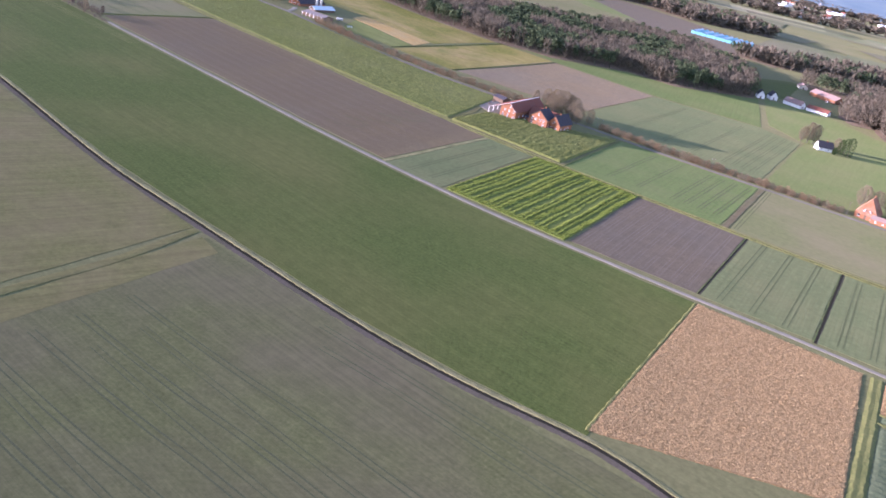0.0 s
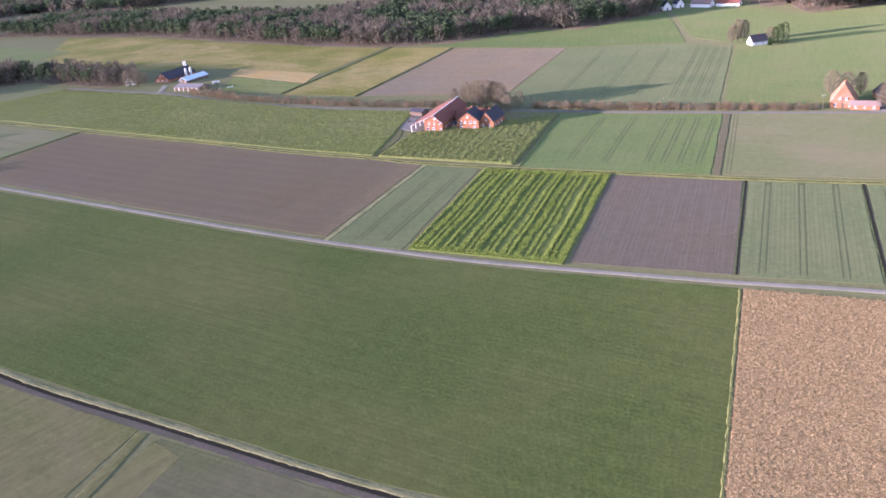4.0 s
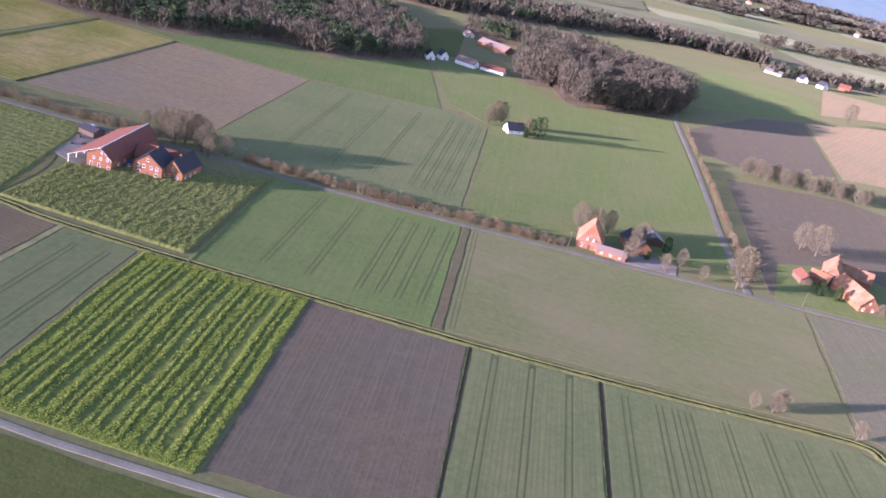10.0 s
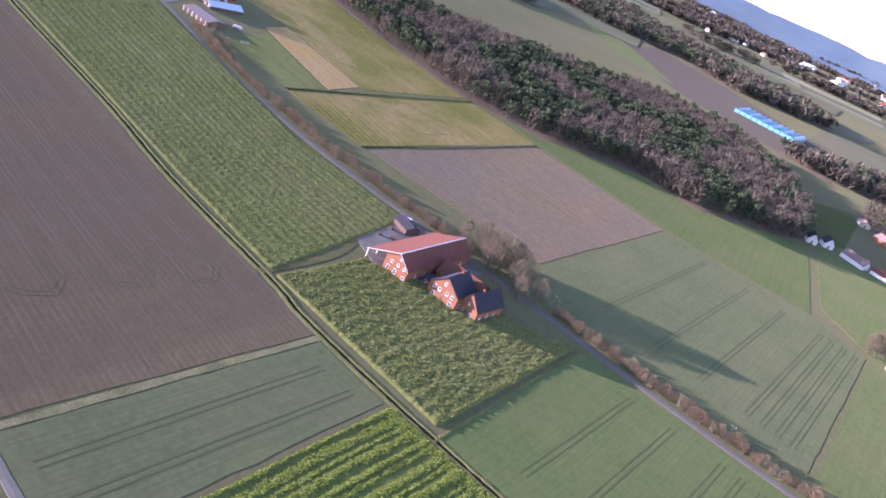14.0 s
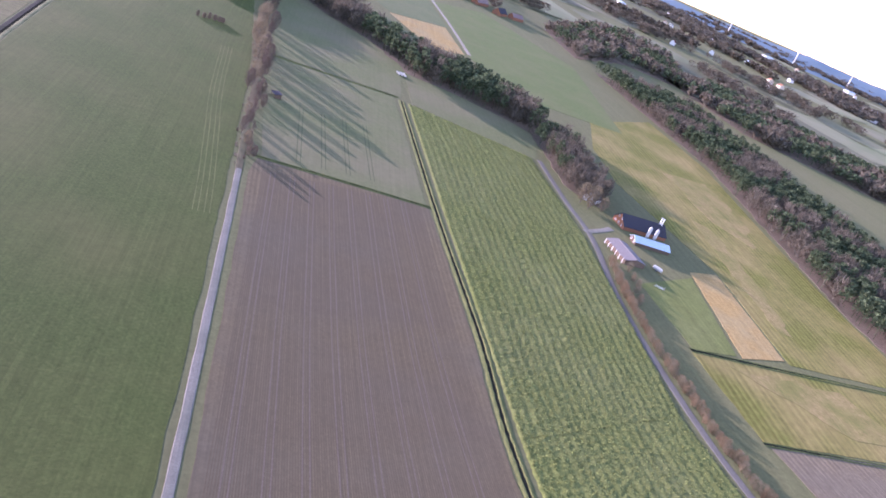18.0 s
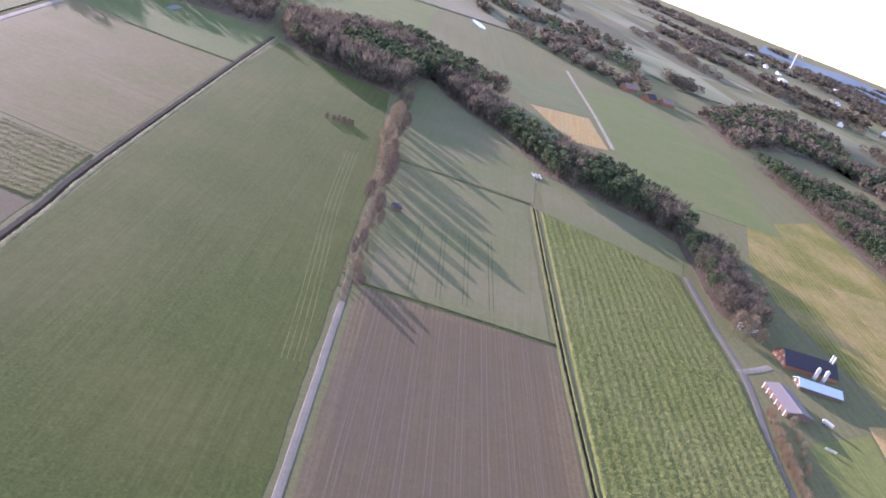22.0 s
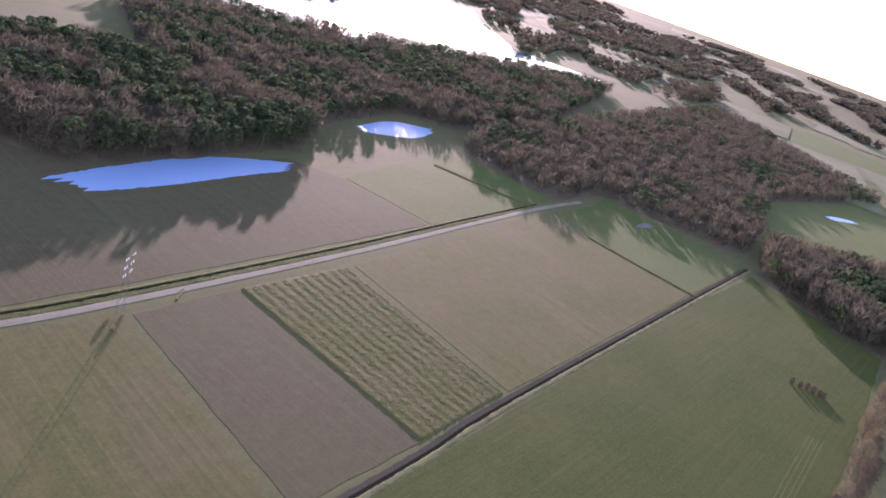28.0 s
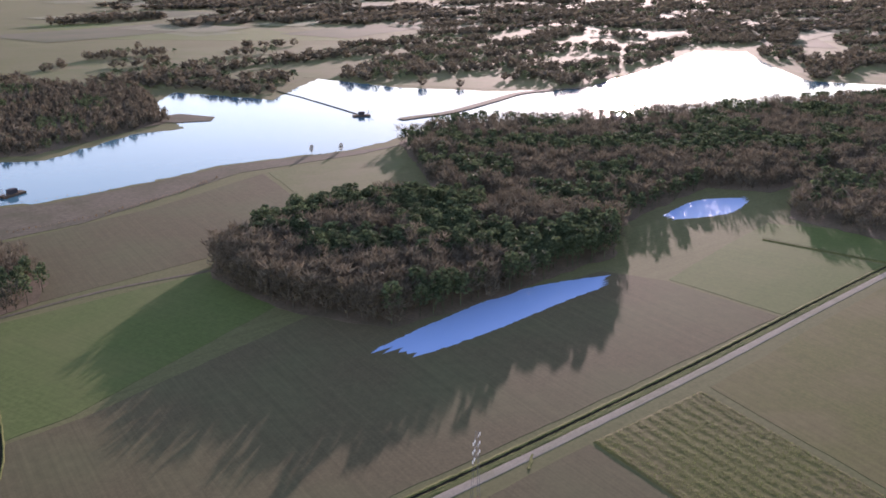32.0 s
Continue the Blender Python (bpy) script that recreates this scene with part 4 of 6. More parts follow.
# ---- trees ----
def twiggery(n, h, g, low, wide, length, width, lift=0.8, hollow=0.25):
    """Fine twigs filling an egg-shaped crown, each a narrow triangle pointing up and out."""
    s = g.random(n) ** 0.85
    z = h * (low + (1 - low) * s)
    half = wide * h * np.sin(np.pi * np.clip(0.10 + 0.86 * s, 0, 1)) ** 0.6
    az = g.uniform(0, 2 * np.pi, n)
    lump = 0.84 + 0.2 * np.sin(az * 3 + s * 5 + g.random() * 6) + 0.12 * np.sin(az * 7 + s * 11)
    r = half * lump * np.sqrt(g.uniform(hollow, 1, n))
    c = np.stack([r * np.cos(az), r * np.sin(az), z], 1)
    d = np.stack([np.cos(az), np.sin(az), np.full(n, lift)], 1) + g.normal(0, 0.5, (n, 3))
    d /= np.linalg.norm(d, axis=1)[:, None]
    w = np.cross(d, g.normal(0, 1, (n, 3)))
    w *= (width * h * g.uniform(0.6, 1.4, n) / np.linalg.norm(w, axis=1))[:, None]
    ln = (length * h * g.uniform(0.6, 1.4, n))[:, None]
    v = np.stack([c - d * ln * 0.5 - w, c - d * ln * 0.5 + w, c + d * ln * 0.5], 1).reshape(-1, 3)
    return [tuple(q) for q in v], [(3 * k, 3 * k + 1, 3 * k + 2) for k in range(n)]


def bare_tree(h, wide, seed, twigs=2500, low=0.16):
    """Trunk with rising limbs and boughs, and a crown of fine twigs."""
    rnd = random.Random(seed)
    limbs, boughs = [tube([(0, 0, -0.1), (0.01 * h, 0, 0.2 * h), (0, 0.01 * h, 0.5 * h), (0, 0, 0.85 * h)], [0.022 * h, 0.018 * h, 0.011 * h, 0.003 * h], 7)], []
    for k in range(15):
        az, s = k * 2.4 + rnd.uniform(-0.4, 0.4), 0.14 + 0.5 * k / 15
        out = wide * h * rnd.uniform(0.65, 0.95)
        p0 = Vector((0, 0, s * h))
        p2 = Vector((out * math.cos(az), out * math.sin(az), h * min(0.93, s + rnd.uniform(0.25, 0.42))))
        p1 = p0.lerp(p2, 0.5) + Vector((math.cos(az), math.sin(az), -0.6)) * 0.05 * h
        limbs.append(tube([p0, p1, p2], [0.010 * h, 0.006 * h, 0.002 * h], 5))
        for j in range(6):
            q = p1.lerp(p2, rnd.uniform(-0.4, 0.9))
            e = q + Vector((math.cos(az) * 0.4 + rnd.uniform(-1, 1), math.sin(az) * 0.4 + rnd.uniform(-1, 1), rnd.uniform(0.3, 1.3))) * h * 0.11
            boughs.append(tube([q, e], [0.004 * h, 0.0012 * h], 3))
    return join(*limbs), join(*boughs, twiggery(twigs, h, np.random.default_rng(seed), low, wide, 0.085, 0.0034))


def shrub_shape(h, seed, n=600):
    """Many stems from the ground with fine upright twigs."""
    rnd = random.Random(seed)
    stems = []
    for i in range(14):
        az, out = i * 2.4, rnd.uniform(0.05, 0.4)
        top = Vector((math.cos(az) * out * h, math.sin(az) * out * h, h * (1.0 - 0.6 * out) * rnd.uniform(0.8, 1.1)))
        root = Vector((math.cos(az) * 0.15 * h, math.sin(az) * 0.15 * h, -0.1))
        stems.append(tube([root, top], [0.011 * h, 0.003 * h], 3))
    return join(*stems, twiggery(n, h, np.random.default_rng(seed), 0.03, 0.42, 0.16, 0.0055, lift=1.6, hollow=0.1))


def leaf_ball(h, seed, n, size, shape):
    """Small leaf clumps through a crown; shape(t) is its half-width at height t."""
    rnd = random.Random(seed)
    vs, fs = [], []
    bumps = [(rnd.uniform(0, 6.28), rnd.uniform(0.15, 1.0), rnd.uniform(0.7, 1.25)) for _ in range(9)]
    for i in range(n):
        t = rnd.random() ** 0.8
        az = rnd.uniform(0, 6.28)
        swell = 1.0
        for ba, bt, bs in bumps:
            if abs(t - bt) < 0.2 and abs((az - ba + 3.14) % 6.28 - 3.14) < 0.8:
                swell = bs
        r = shape(t) * h * swell * math.sqrt(rnd.uniform(0.25, 1.0))
        c = Vector((r * math.cos(az), r * math.sin(az), h * t))
        a = Vector((rnd.uniform(-1, 1), rnd.uniform(-1, 1), rnd.uniform(-1, 1))).normalized() * size * rnd.uniform(0.6, 1.3)
        b = a.orthogonal() * rnd.uniform(0.5, 0.9)
        k = len(vs)
        vs += [c - a * 0.6 - b * 0.5, c - a * 0.4 + b * 0.6, c + a * 0.7]
        fs.append((k, k + 1, k + 2))
    return vs, fs


def plant(label, h, spread, seed, bark, twig, **kw):
    t, c = bare_tree(h, spread, seed, **kw)
    ob = thing("tree", label, "tree", pose(0, 0, -900))
    part("trunk", mesh("trunk", *t, bark), ob)
    part("crown", mesh("crown", *c, twig), ob, "leafless crown of fine twigs")
    return ob


kinds = [plant("tall bare broadleaf tree", 16, w, s, M_BARK, M_TWIG) for s, w in ((1, 0.36), (2, 0.42), (3, 0.31))]
rusty = [plant("bare roadside tree with reddish twigs", 14, 0.30, s, M_BARK, M_TWIGRED) for s in (4, 5)]
dusky = [plant("bare trackside tree with dark reddish twigs", 14, 0.27, s, M_BARK, M_DARKTWIG) for s in (6, 7)]
used = set()
rnd = random.Random(5)


def set_tree(x, y, h, label, group="", pool=None):
    src = rnd.choice(pool or kinds)
    k = h / (16 if src in kinds else 14)
    m = pose(x, y, 0, 0, 0, rnd.uniform(0, 360))
    if src not in used:
        used.add(src)
        src.matrix_world = m
        ob = src
    else:
        ob = copy_thing(src, m)
    ob.scale = (k * rnd.uniform(0.9, 1.1), k * rnd.uniform(0.9, 1.1), k)
    return tagged(ob, label, "tree", group)


for x, y, h in ((111, 358.5, 20), (114.5, 362, 17), (63, 357.5, 12), (79, 358, 8), (87, 367, 9), (96, 358, 7), (66, 371, 12), (48, 382, 13), (41, 381, 14), (55, 386, 12), (71, 384, 11)):
    set_tree(x, y, h, "big bare tree by the lane" if h > 15 else "bare tree beside a farmhouse", "trees of the farmstead")
for x, y, h in ((166, 432, 17), (159, 437, 15), (181, 368, 9), (196, 362, 6), (176, 366, 7), (240, 372, 10), (252, 366, 11), (230, 363, 8)):
    set_tree(x, y, h, "bare tree in a farm garden", "trees of the farmstead")
for x, y, h in ((-141, 362, 16), (-147, 364, 15), (-134, 363, 14), (-151, 366, 12), (-128, 361, 9), (-121, 360, 10), (-144, 358, 13), (-138, 366, 14), (-155, 368, 13), (-131, 357, 12), (-126, 352, 9), (-162, 366, 10)):
    set_tree(x, y, h, "bare tree beside the brick farm", "trees by the brick farm")
for x, y, h in ((99, 150, 12), (101.5, 150.2, 11.5), (130.5, 150, 12), (135, 150.5, 11), (160, 150.5, 12), (106, 258, 8.5), (97, 256, 6.5), (130, 252.5, 7.5), (104, 257, 8)):
    set_tree(x, y, h, "small bare tree at the field edge", "trees at the field edge")
for x, y, h in ((-12, 535, 16), (-8, 538, 15), (-16, 532, 12), (9, 531, 11)):
    set_tree(x, y, h, "bare tree beside the white cottage", "trees by the cottage")
for i in range(20):
    set_tree(154 + i * 4.4, 566 + 4 * math.sin(i * 1.7), rnd.uniform(10, 14), "bare tree in a row at the field edge", "tree row")
set_tree(323, 886, 20, "solitary wide bare tree in a stubble field")
for i in range(26):
    s = i / 25
    x = -396 - 330 * s
    y = 215 + 60 * s + rnd.uniform(-4, 5)
    set_tree(x, y, rnd.uniform(8, 18) * (0.6 if i < 6 else 1.0), "bare tree along the muddy track", "trees along the track", kinds + dusky + dusky)
for x, y in ((-441, 424), (-438, 430), (-445, 419), (-437, 420)):
    set_tree(x, y, rnd.uniform(9, 14), "bare tree by the barns", "trees by the barns")
for x, y in ((-662, -404), (-684, -392)):
    set_tree(x, y, rnd.uniform(5.5, 7.5), "bare tree on the lake shore", "shore trees")

bush_mesh = [mesh("shrub", *shrub_shape(5.5, s), M_TWIGRED if s % 2 else M_TWIG) for s in range(6)]


def bushes(label, pts, step, low, high, group, off=0.0, shapes=None):
    for q, s in along(pts, step):
        p = q + s * (off + rnd.uniform(-1.0, 1.0))
        ob = tagged(new("shrub", rnd.choice(shapes or bush_mesh)), label, "shrub", group)
        k = rnd.uniform(low, high) / 5.5
        ob.matrix_world = pose(p.x, p.y, 0, 0, 0, rnd.uniform(0, 360)) @ Matrix.Diagonal((k * rnd.uniform(1.0, 1.5), k * rnd.uniform(1.0, 1.5), k, 1))


def scrub(label, pts, step, low, high, off=0.0, material=None):
    """A long thicket whose single shrubs cannot be counted, one mesh."""
    src = [np.array([v.co for v in bm.vertices]) for bm in bush_mesh]
    tris = [np.array([tuple(p.vertices)[:3] for p in bm.polygons]) for bm in bush_mesh]
    vs, fs, k = [], [], 0
    for q, s in along(pts, step):
        i = rnd.randrange(len(src))
        z = rnd.uniform(low, high) / 5.5
        a, wd = rnd.uniform(0, 6.28), z * rnd.uniform(1.0, 1.5)
        c, d = math.cos(a) * wd, math.sin(a) * wd
        p = q + s * (off + rnd.uniform(-1.2, 1.2))
        v = src[i]
        vs.append(np.stack([p.x + v[:, 0] * c - v[:, 1] * d, p.y + v[:, 0] * d + v[:, 1] * c, v[:, 2] * z], 1))
        fs.append(tris[i] + k)
        k += len(v)
    tagged(new("scrub", big_mesh("scrub", np.concatenate(vs), np.concatenate(fs), material or M_TWIGRED)), label, "scrub", kind="stuff")


bushes("bare brown hedge shrub along the lane", [(33, 356), (-10, 356.5), (-57, 356.5), (-112, 360)], 1.15, 2.8, 5.0, "lane hedge")
bushes("bare brown hedge shrub along the lane", [(-155, 361), (-198, 362), (-248, 366), (-325, 381), (-372, 397)], 1.5, 2.8, 5.0, "lane hedge")
bushes("rusty bare hedge shrub beside the straight lane", [(121, 372), (121, 421), (124, 493), (126.5, 573)], 1.8, 2.6, 4.0, "straight hedge")
bushes("rusty bare hedge shrub beside the straight lane", [(127, 590), (128.5, 660)], 2.8, 2.5, 4, "straight hedge")
scrub("low reddish scrub along the muddy track", [(-385, 208), (-451, 220), (-517, 233), (-640, 252)], 8.0, 0.8, 2.4, -1.4, M_DARKTWIG)
scrub("low reddish scrub along the muddy track", [(-392, 217), (-451, 229), (-517, 242), (-700, 272)], 4.6, 1.8, 4.6, 2.4, M_DARKTWIG)
bushes("bare shrub in the middle of the field", [(-607, 211), (-608, 220), (-608.5, 227)], 2.8, 3.0, 4.0, "field shrubs", shapes=[mesh("shrub", *shrub_shape(5.5, s, 1500), M_DARKTWIG) for s in (11, 12)])
bushes("bare shrub by the barns", [(-372, 404), (-350, 396), (-330, 386)], 4, 2, 4, "barn shrubs", 3)
scrub("low dark scrub along the lake bank", [(-400, -372), (-450, -366), (-514, -376), (-560, -392)], 2.4, 0.8, 1.8)
scrub("thin reeds on the lake shore", [(-420, -434), (-514, -414), (-588, -418), (-690, -388)], 6, 0.5, 1.3)
bushes("bare shrub at the foot of the pylon", [(-378, -5), (-372, -6), (-370, -1)], 3.0, 2.0, 3.2, "pylon shrubs")


# ---- woods ----
def tree_soup(kind, seed, fine):
    """One forest tree as loose triangles: trunk and crown."""
    g = np.random.default_rng(seed)
    tris = []
    h = 1.0
    for k in range(3):
        a, b = 2 * np.pi * k / 3, 2 * np.pi * (k + 1) / 3
        tris.append([(0.012 * np.cos(a), 0.012 * np.sin(a), 0), (0.012 * np.cos(b), 0.012 * np.sin(b), 0), (0, 0, 0.75)])
    n = fine
    if kind == "pine":
        t = g.random(n) ** 0.7
        top = 0.38 + 0.62 * t
        half = 0.24 * np.sqrt(np.clip(1 - ((t - 0.35) / 0.72) ** 2, 0.02, 1))
        size, flat = 0.085 * (150 / n) ** 0.4, 0.4
    else:
        t = g.random(n)
        top = 0.2 + 0.8 * t
        half = 0.33 * np.sqrt(np.clip(1 - ((t - 0.5) / 0.55) ** 2, 0.02, 1))
        size, flat = 0.21 * (150 / n) ** 0.4, 1.5
    az = g.uniform(0, 2 * np.pi, n)
    lump = 0.75 + 0.35 * np.sin(az * 3 + seed) * np.sin(t * 9 + seed)
    r = half * lump * np.sqrt(g.uniform(0.3, 1, n))
    c = np.stack([r * np.cos(az), r * np.sin(az), top], 1)
    d = np.stack([np.cos(az), np.sin(az), np.full(n, flat)], 1) + g.normal(0, 0.6, (n, 3))
    d /= np.linalg.norm(d, axis=1)[:, None]
    w = np.cross(d, g.normal(0, 1, (n, 3)))
    w /= np.linalg.norm(w, axis=1)[:, None]
    ln = size * g.uniform(0.6, 1.3, n)[:, None]
    wd = ln * (0.5 if kind == "pine" else 0.075 if n > 60 else 0.22)
    v = np.stack([c - d * ln * 0.4 - w * wd, c - d * ln * 0.4 + w * wd, c + d * ln * 0.6], 1)
    return np.concatenate([np.array(tris), v])


SOUP = {(k, s, n): tree_soup(k, s, n) for k in ("pine", "leafless") for s in (1, 2, 3) for n in (16, 40, 90, 170, 400)}


def wood(label, poly, spacing, low, high, fine, pines=0.3, seed=1, patch=60.0, name="wood", wide=1.0, open_land=0.0):
    """A whole wood: one mesh of pines and one of leafless trees, as parts of it."""
    g = np.random.default_rng(seed)
    xs, ys = [p[0] for p in poly], [p[1] for p in poly]
    gx, gy = np.meshgrid(np.arange(min(xs), max(xs), spacing), np.arange(min(ys), max(ys), spacing))
    gx = gx + g.uniform(-0.45, 0.45, gx.shape) * spacing
    gy = gy + g.uniform(-0.45, 0.45, gy.shape) * spacing
    ok = inside(poly, gx, gy)
    px, py = gx[ok], gy[ok]
    mix = np.array([noise.noise((x / patch, y / patch, seed)) for x, y in zip(px, py)])
    cut = np.quantile(mix, 1 - pines) if 0 < pines < 1 else (9 if pines <= 0 else -9)
    if open_land:
        clear = np.array([noise.noise((x / 230, y / 80, seed + 9)) for x, y in zip(px, py)])
        ok = clear > np.quantile(clear, open_land)
        px, py, mix = px[ok], py[ok], mix[ok]
    soups = {"pine": [], "leafless": []}
    for x, y, m in zip(px, py, mix + g.normal(0, 0.08, len(px))):
        kind = "pine" if m > cut else "leafless"
        h, a, b = g.uniform(low, high), g.uniform(0, 6.28), g.uniform(0.85, 1.3)
        t = SOUP[kind, int(g.integers(1, 4)), fine]
        c, s = math.cos(a) * h * b * wide, math.sin(a) * h * b * wide
        v = np.empty_like(t)
        v[..., 0], v[..., 1], v[..., 2] = x + t[..., 0] * c - t[..., 1] * s, y + t[..., 0] * s + t[..., 1] * c, t[..., 2] * h
        soups[kind].append(v)
    ob = thing(name, label, "wood", kind="stuff")
    for kind, lst in soups.items():
        if lst:
            v = np.concatenate(lst).reshape(-1, 3)
            part("pines" if kind == "pine" else "leafless_trees", big_mesh(kind, v, np.arange(len(v)).reshape(-1, 3), M_PINE if kind == "pine" else M_WOODTWIG), ob)["kind"] = "stuff"
    floor = sheet("wood_floor", poly, 0.14, M_PALE if open_land else M_LITTER, wobble=1.5)
    part("wood_floor", floor, ob, "brown leaf litter")
    return ob


M_LITTER = mat("leaf_litter", (0.11, 0.082, 0.055), (0.17, 0.13, 0.088), 0.5, big=0.5, big_scale=0.05, third=(0.05, 0.05, 0.03), bump=0.5)
wood("long mixed wood of dark pines and bare trees", [(-365, 568), (-290, 553), (-238, 562), (-182, 612), (-137, 610), (-80, 676), (-98, 760), (-140, 860), (-220, 930), (-300, 900), (-380, 780), (-440, 720), (-480, 640)], 6.6, 12, 17, 90, 0.42, 3)
wood("dark pine wood with a leafless edge", [(-365, 568), (-480, 640), (-440, 720), (-520, 730), (-640, 760), (-840, 800), (-900, 690), (-738, 668), (-612, 652), (-482, 607)], 7, 12, 17, 90, 0.6, 4)
wood("mixed belt of trees between fields", [(-815, 306), (-742, 322), (-690, 350), (-640, 362), (-622, 362), (-606, 392), (-580, 424), (-558, 440), (-595, 466), (-655, 440), (-670, 415), (-690, 385), (-745, 360), (-850, 335)], 5.5, 12, 18, 90, 0.45, 5)
wood("leafless grove beside the farm barns", [(-563, 440), (-514, 430), (-470, 420), (-455, 425), (-442, 434), (-470, 452), (-502, 456), (-560, 472)], 5.5, 10, 15, 170, 0.12, 23)
wood("wood beyond the muddy track", [(-717, 267), (-726, 232), (-775, 182), (-860, 178), (-885, 215), (-915, 262), (-945, 310), (-900, 330), (-830, 385), (-800, 300)], 6.5, 14, 20, 90, 0.4, 6)
wood("wide brown wood behind the meadows", [(-735, 40), (-800, 55), (-810, 165), (-860, 172), (-1063, 169), (-1270, 257), (-1360, 300), (-1430, 250), (-1520, 180), (-1640, 110), (-1680, 40), (-1400, 0), (-1000, -40), (-830, -62), (-745, -40)], 10, 10, 15, 90, 0.15, 7, wide=1.4)
wood("dark wood of pines and bare trees with a long shadow", [(-436, -222), (-435, -160), (-452, -112), (-512, -98), (-576, -92), (-604, -86), (-648, -108), (-640, -124), (-630, -176), (-600, -246), (-532, -266), (-455, -246)], 6.2, 14, 20, 170, 0.5, 8, wide=1.15)
wood("wood between the fields and the lake", [(-640, -110), (-690, -114), (-782, -112), (-800, -72), (-830, -66), (-1000, -50), (-1380, -80), (-1370, -118), (-1097, -240), (-925, -322), (-845, -398), (-745, -382), (-705, -330), (-640, -250), (-640, -180)], 8.2, 11, 16, 90, 0.45, 9, wide=1.3)
wood("wooded shore beyond the lake", [(-600, -592), (-660, -610), (-745, -800), (-690, -930), (-611, -960), (-450, -800), (-300, -690), (-460, -590), (-500, -560)], 8.5, 7, 12, 40, 0.2, 10)
wood("far woods beyond the lake", [(-780, -800), (-820, -660), (-965, -765), (-1000, -620), (-1060, -510), (-1160, -450), (-1300, -470), (-1700, -560), (-2100, -480), (-2400, -800), (-1750, -1150), (-1380, -1020), (-1000, -1240), (-640, -1000)], 17, 9, 14, 40, 0.2, 11, wide=2.0, open_land=0.5)
wood("far woods beyond the lake", [(-1500, -120), (-1440, -240), (-1620, -368), (-1780, -460), (-2300, -440), (-2700, 0), (-2000, 120)], 19, 9, 15, 40, 0.2, 12, wide=2.1, open_land=0.55)
wood("far woods behind the sunlit meadow", [(-1730, 440), (-1340, 480), (-1180, 540), (-1100, 640), (-1500, 780), (-2300, 820), (-3000, 600), (-2300, 470)], 21, 11, 16, 40, 0.3, 21, wide=2.1, open_land=0.4)
wood("far woods on the southern plain", [(-1900, -1250), (-2500, -820), (-2400, -450), (-3200, -300), (-3900, -900), (-3300, -1500), (-2400, -1500)], 30, 12, 17, 40, 0.2, 22, wide=2.8, open_land=0.5)
wood("dark small wood at the edge of a field", [(-330, -250), (-362, -256), (-378, -276), (-382, -310), (-372, -350), (-330, -370), (-290, -300)], 6, 10, 15, 90, 0.3, 13)
wood("tall leafless grove above a meadow", [(38, 648), (70, 665), (122, 695), (146, 770), (120, 830), (40, 840), (5, 760), (22, 700)], 7.5, 20, 27, 400, 0.0, 14)
wood("bare trees round the hamlet", [(-10, 716), (5, 690), (24, 700), (30, 840), (140, 850), (60, 960), (-70, 900), (-70, 860), (-10, 860)], 9, 13, 20, 90, 0.15, 15)
wood("thin wood behind the grey field", [(-190, 990), (-120, 985), (-20, 1040), (130, 1180), (330, 1230), (320, 1290), (40, 1250), (-120, 1100)], 10, 12, 18, 40, 0.15, 16)
wood("dark wood beyond the green field", [(-760, 1360), (-560, 1320), (-440, 1390), (-330, 1330), (-190, 1420), (-260, 1560), (-640, 1650), (-900, 1600)], 14, 14, 20, 40, 0.4, 17, wide=1.55)
wood("far strip of pine wood", [(-830, 872), (-681, 992), (-560, 1128), (-680, 1240), (-880, 1100), (-1100, 1060), (-1050, 900)], 12, 13, 18, 40, 0.6, 18, wide=1.55)
wood("hamlet trees along a far lane", [(300, 1130), (520, 1230), (700, 1300), (690, 1340), (490, 1270), (290, 1170)], 13, 9, 15, 40, 0.1, 19)
wood("far wood in the plain", [(-950, 690), (-1040, 823), (-1000, 900), (-1250, 1050), (-1400, 1060), (-1300, 900), (-1100, 720)], 14, 12, 18, 40, 0.5, 20, wide=1.55)


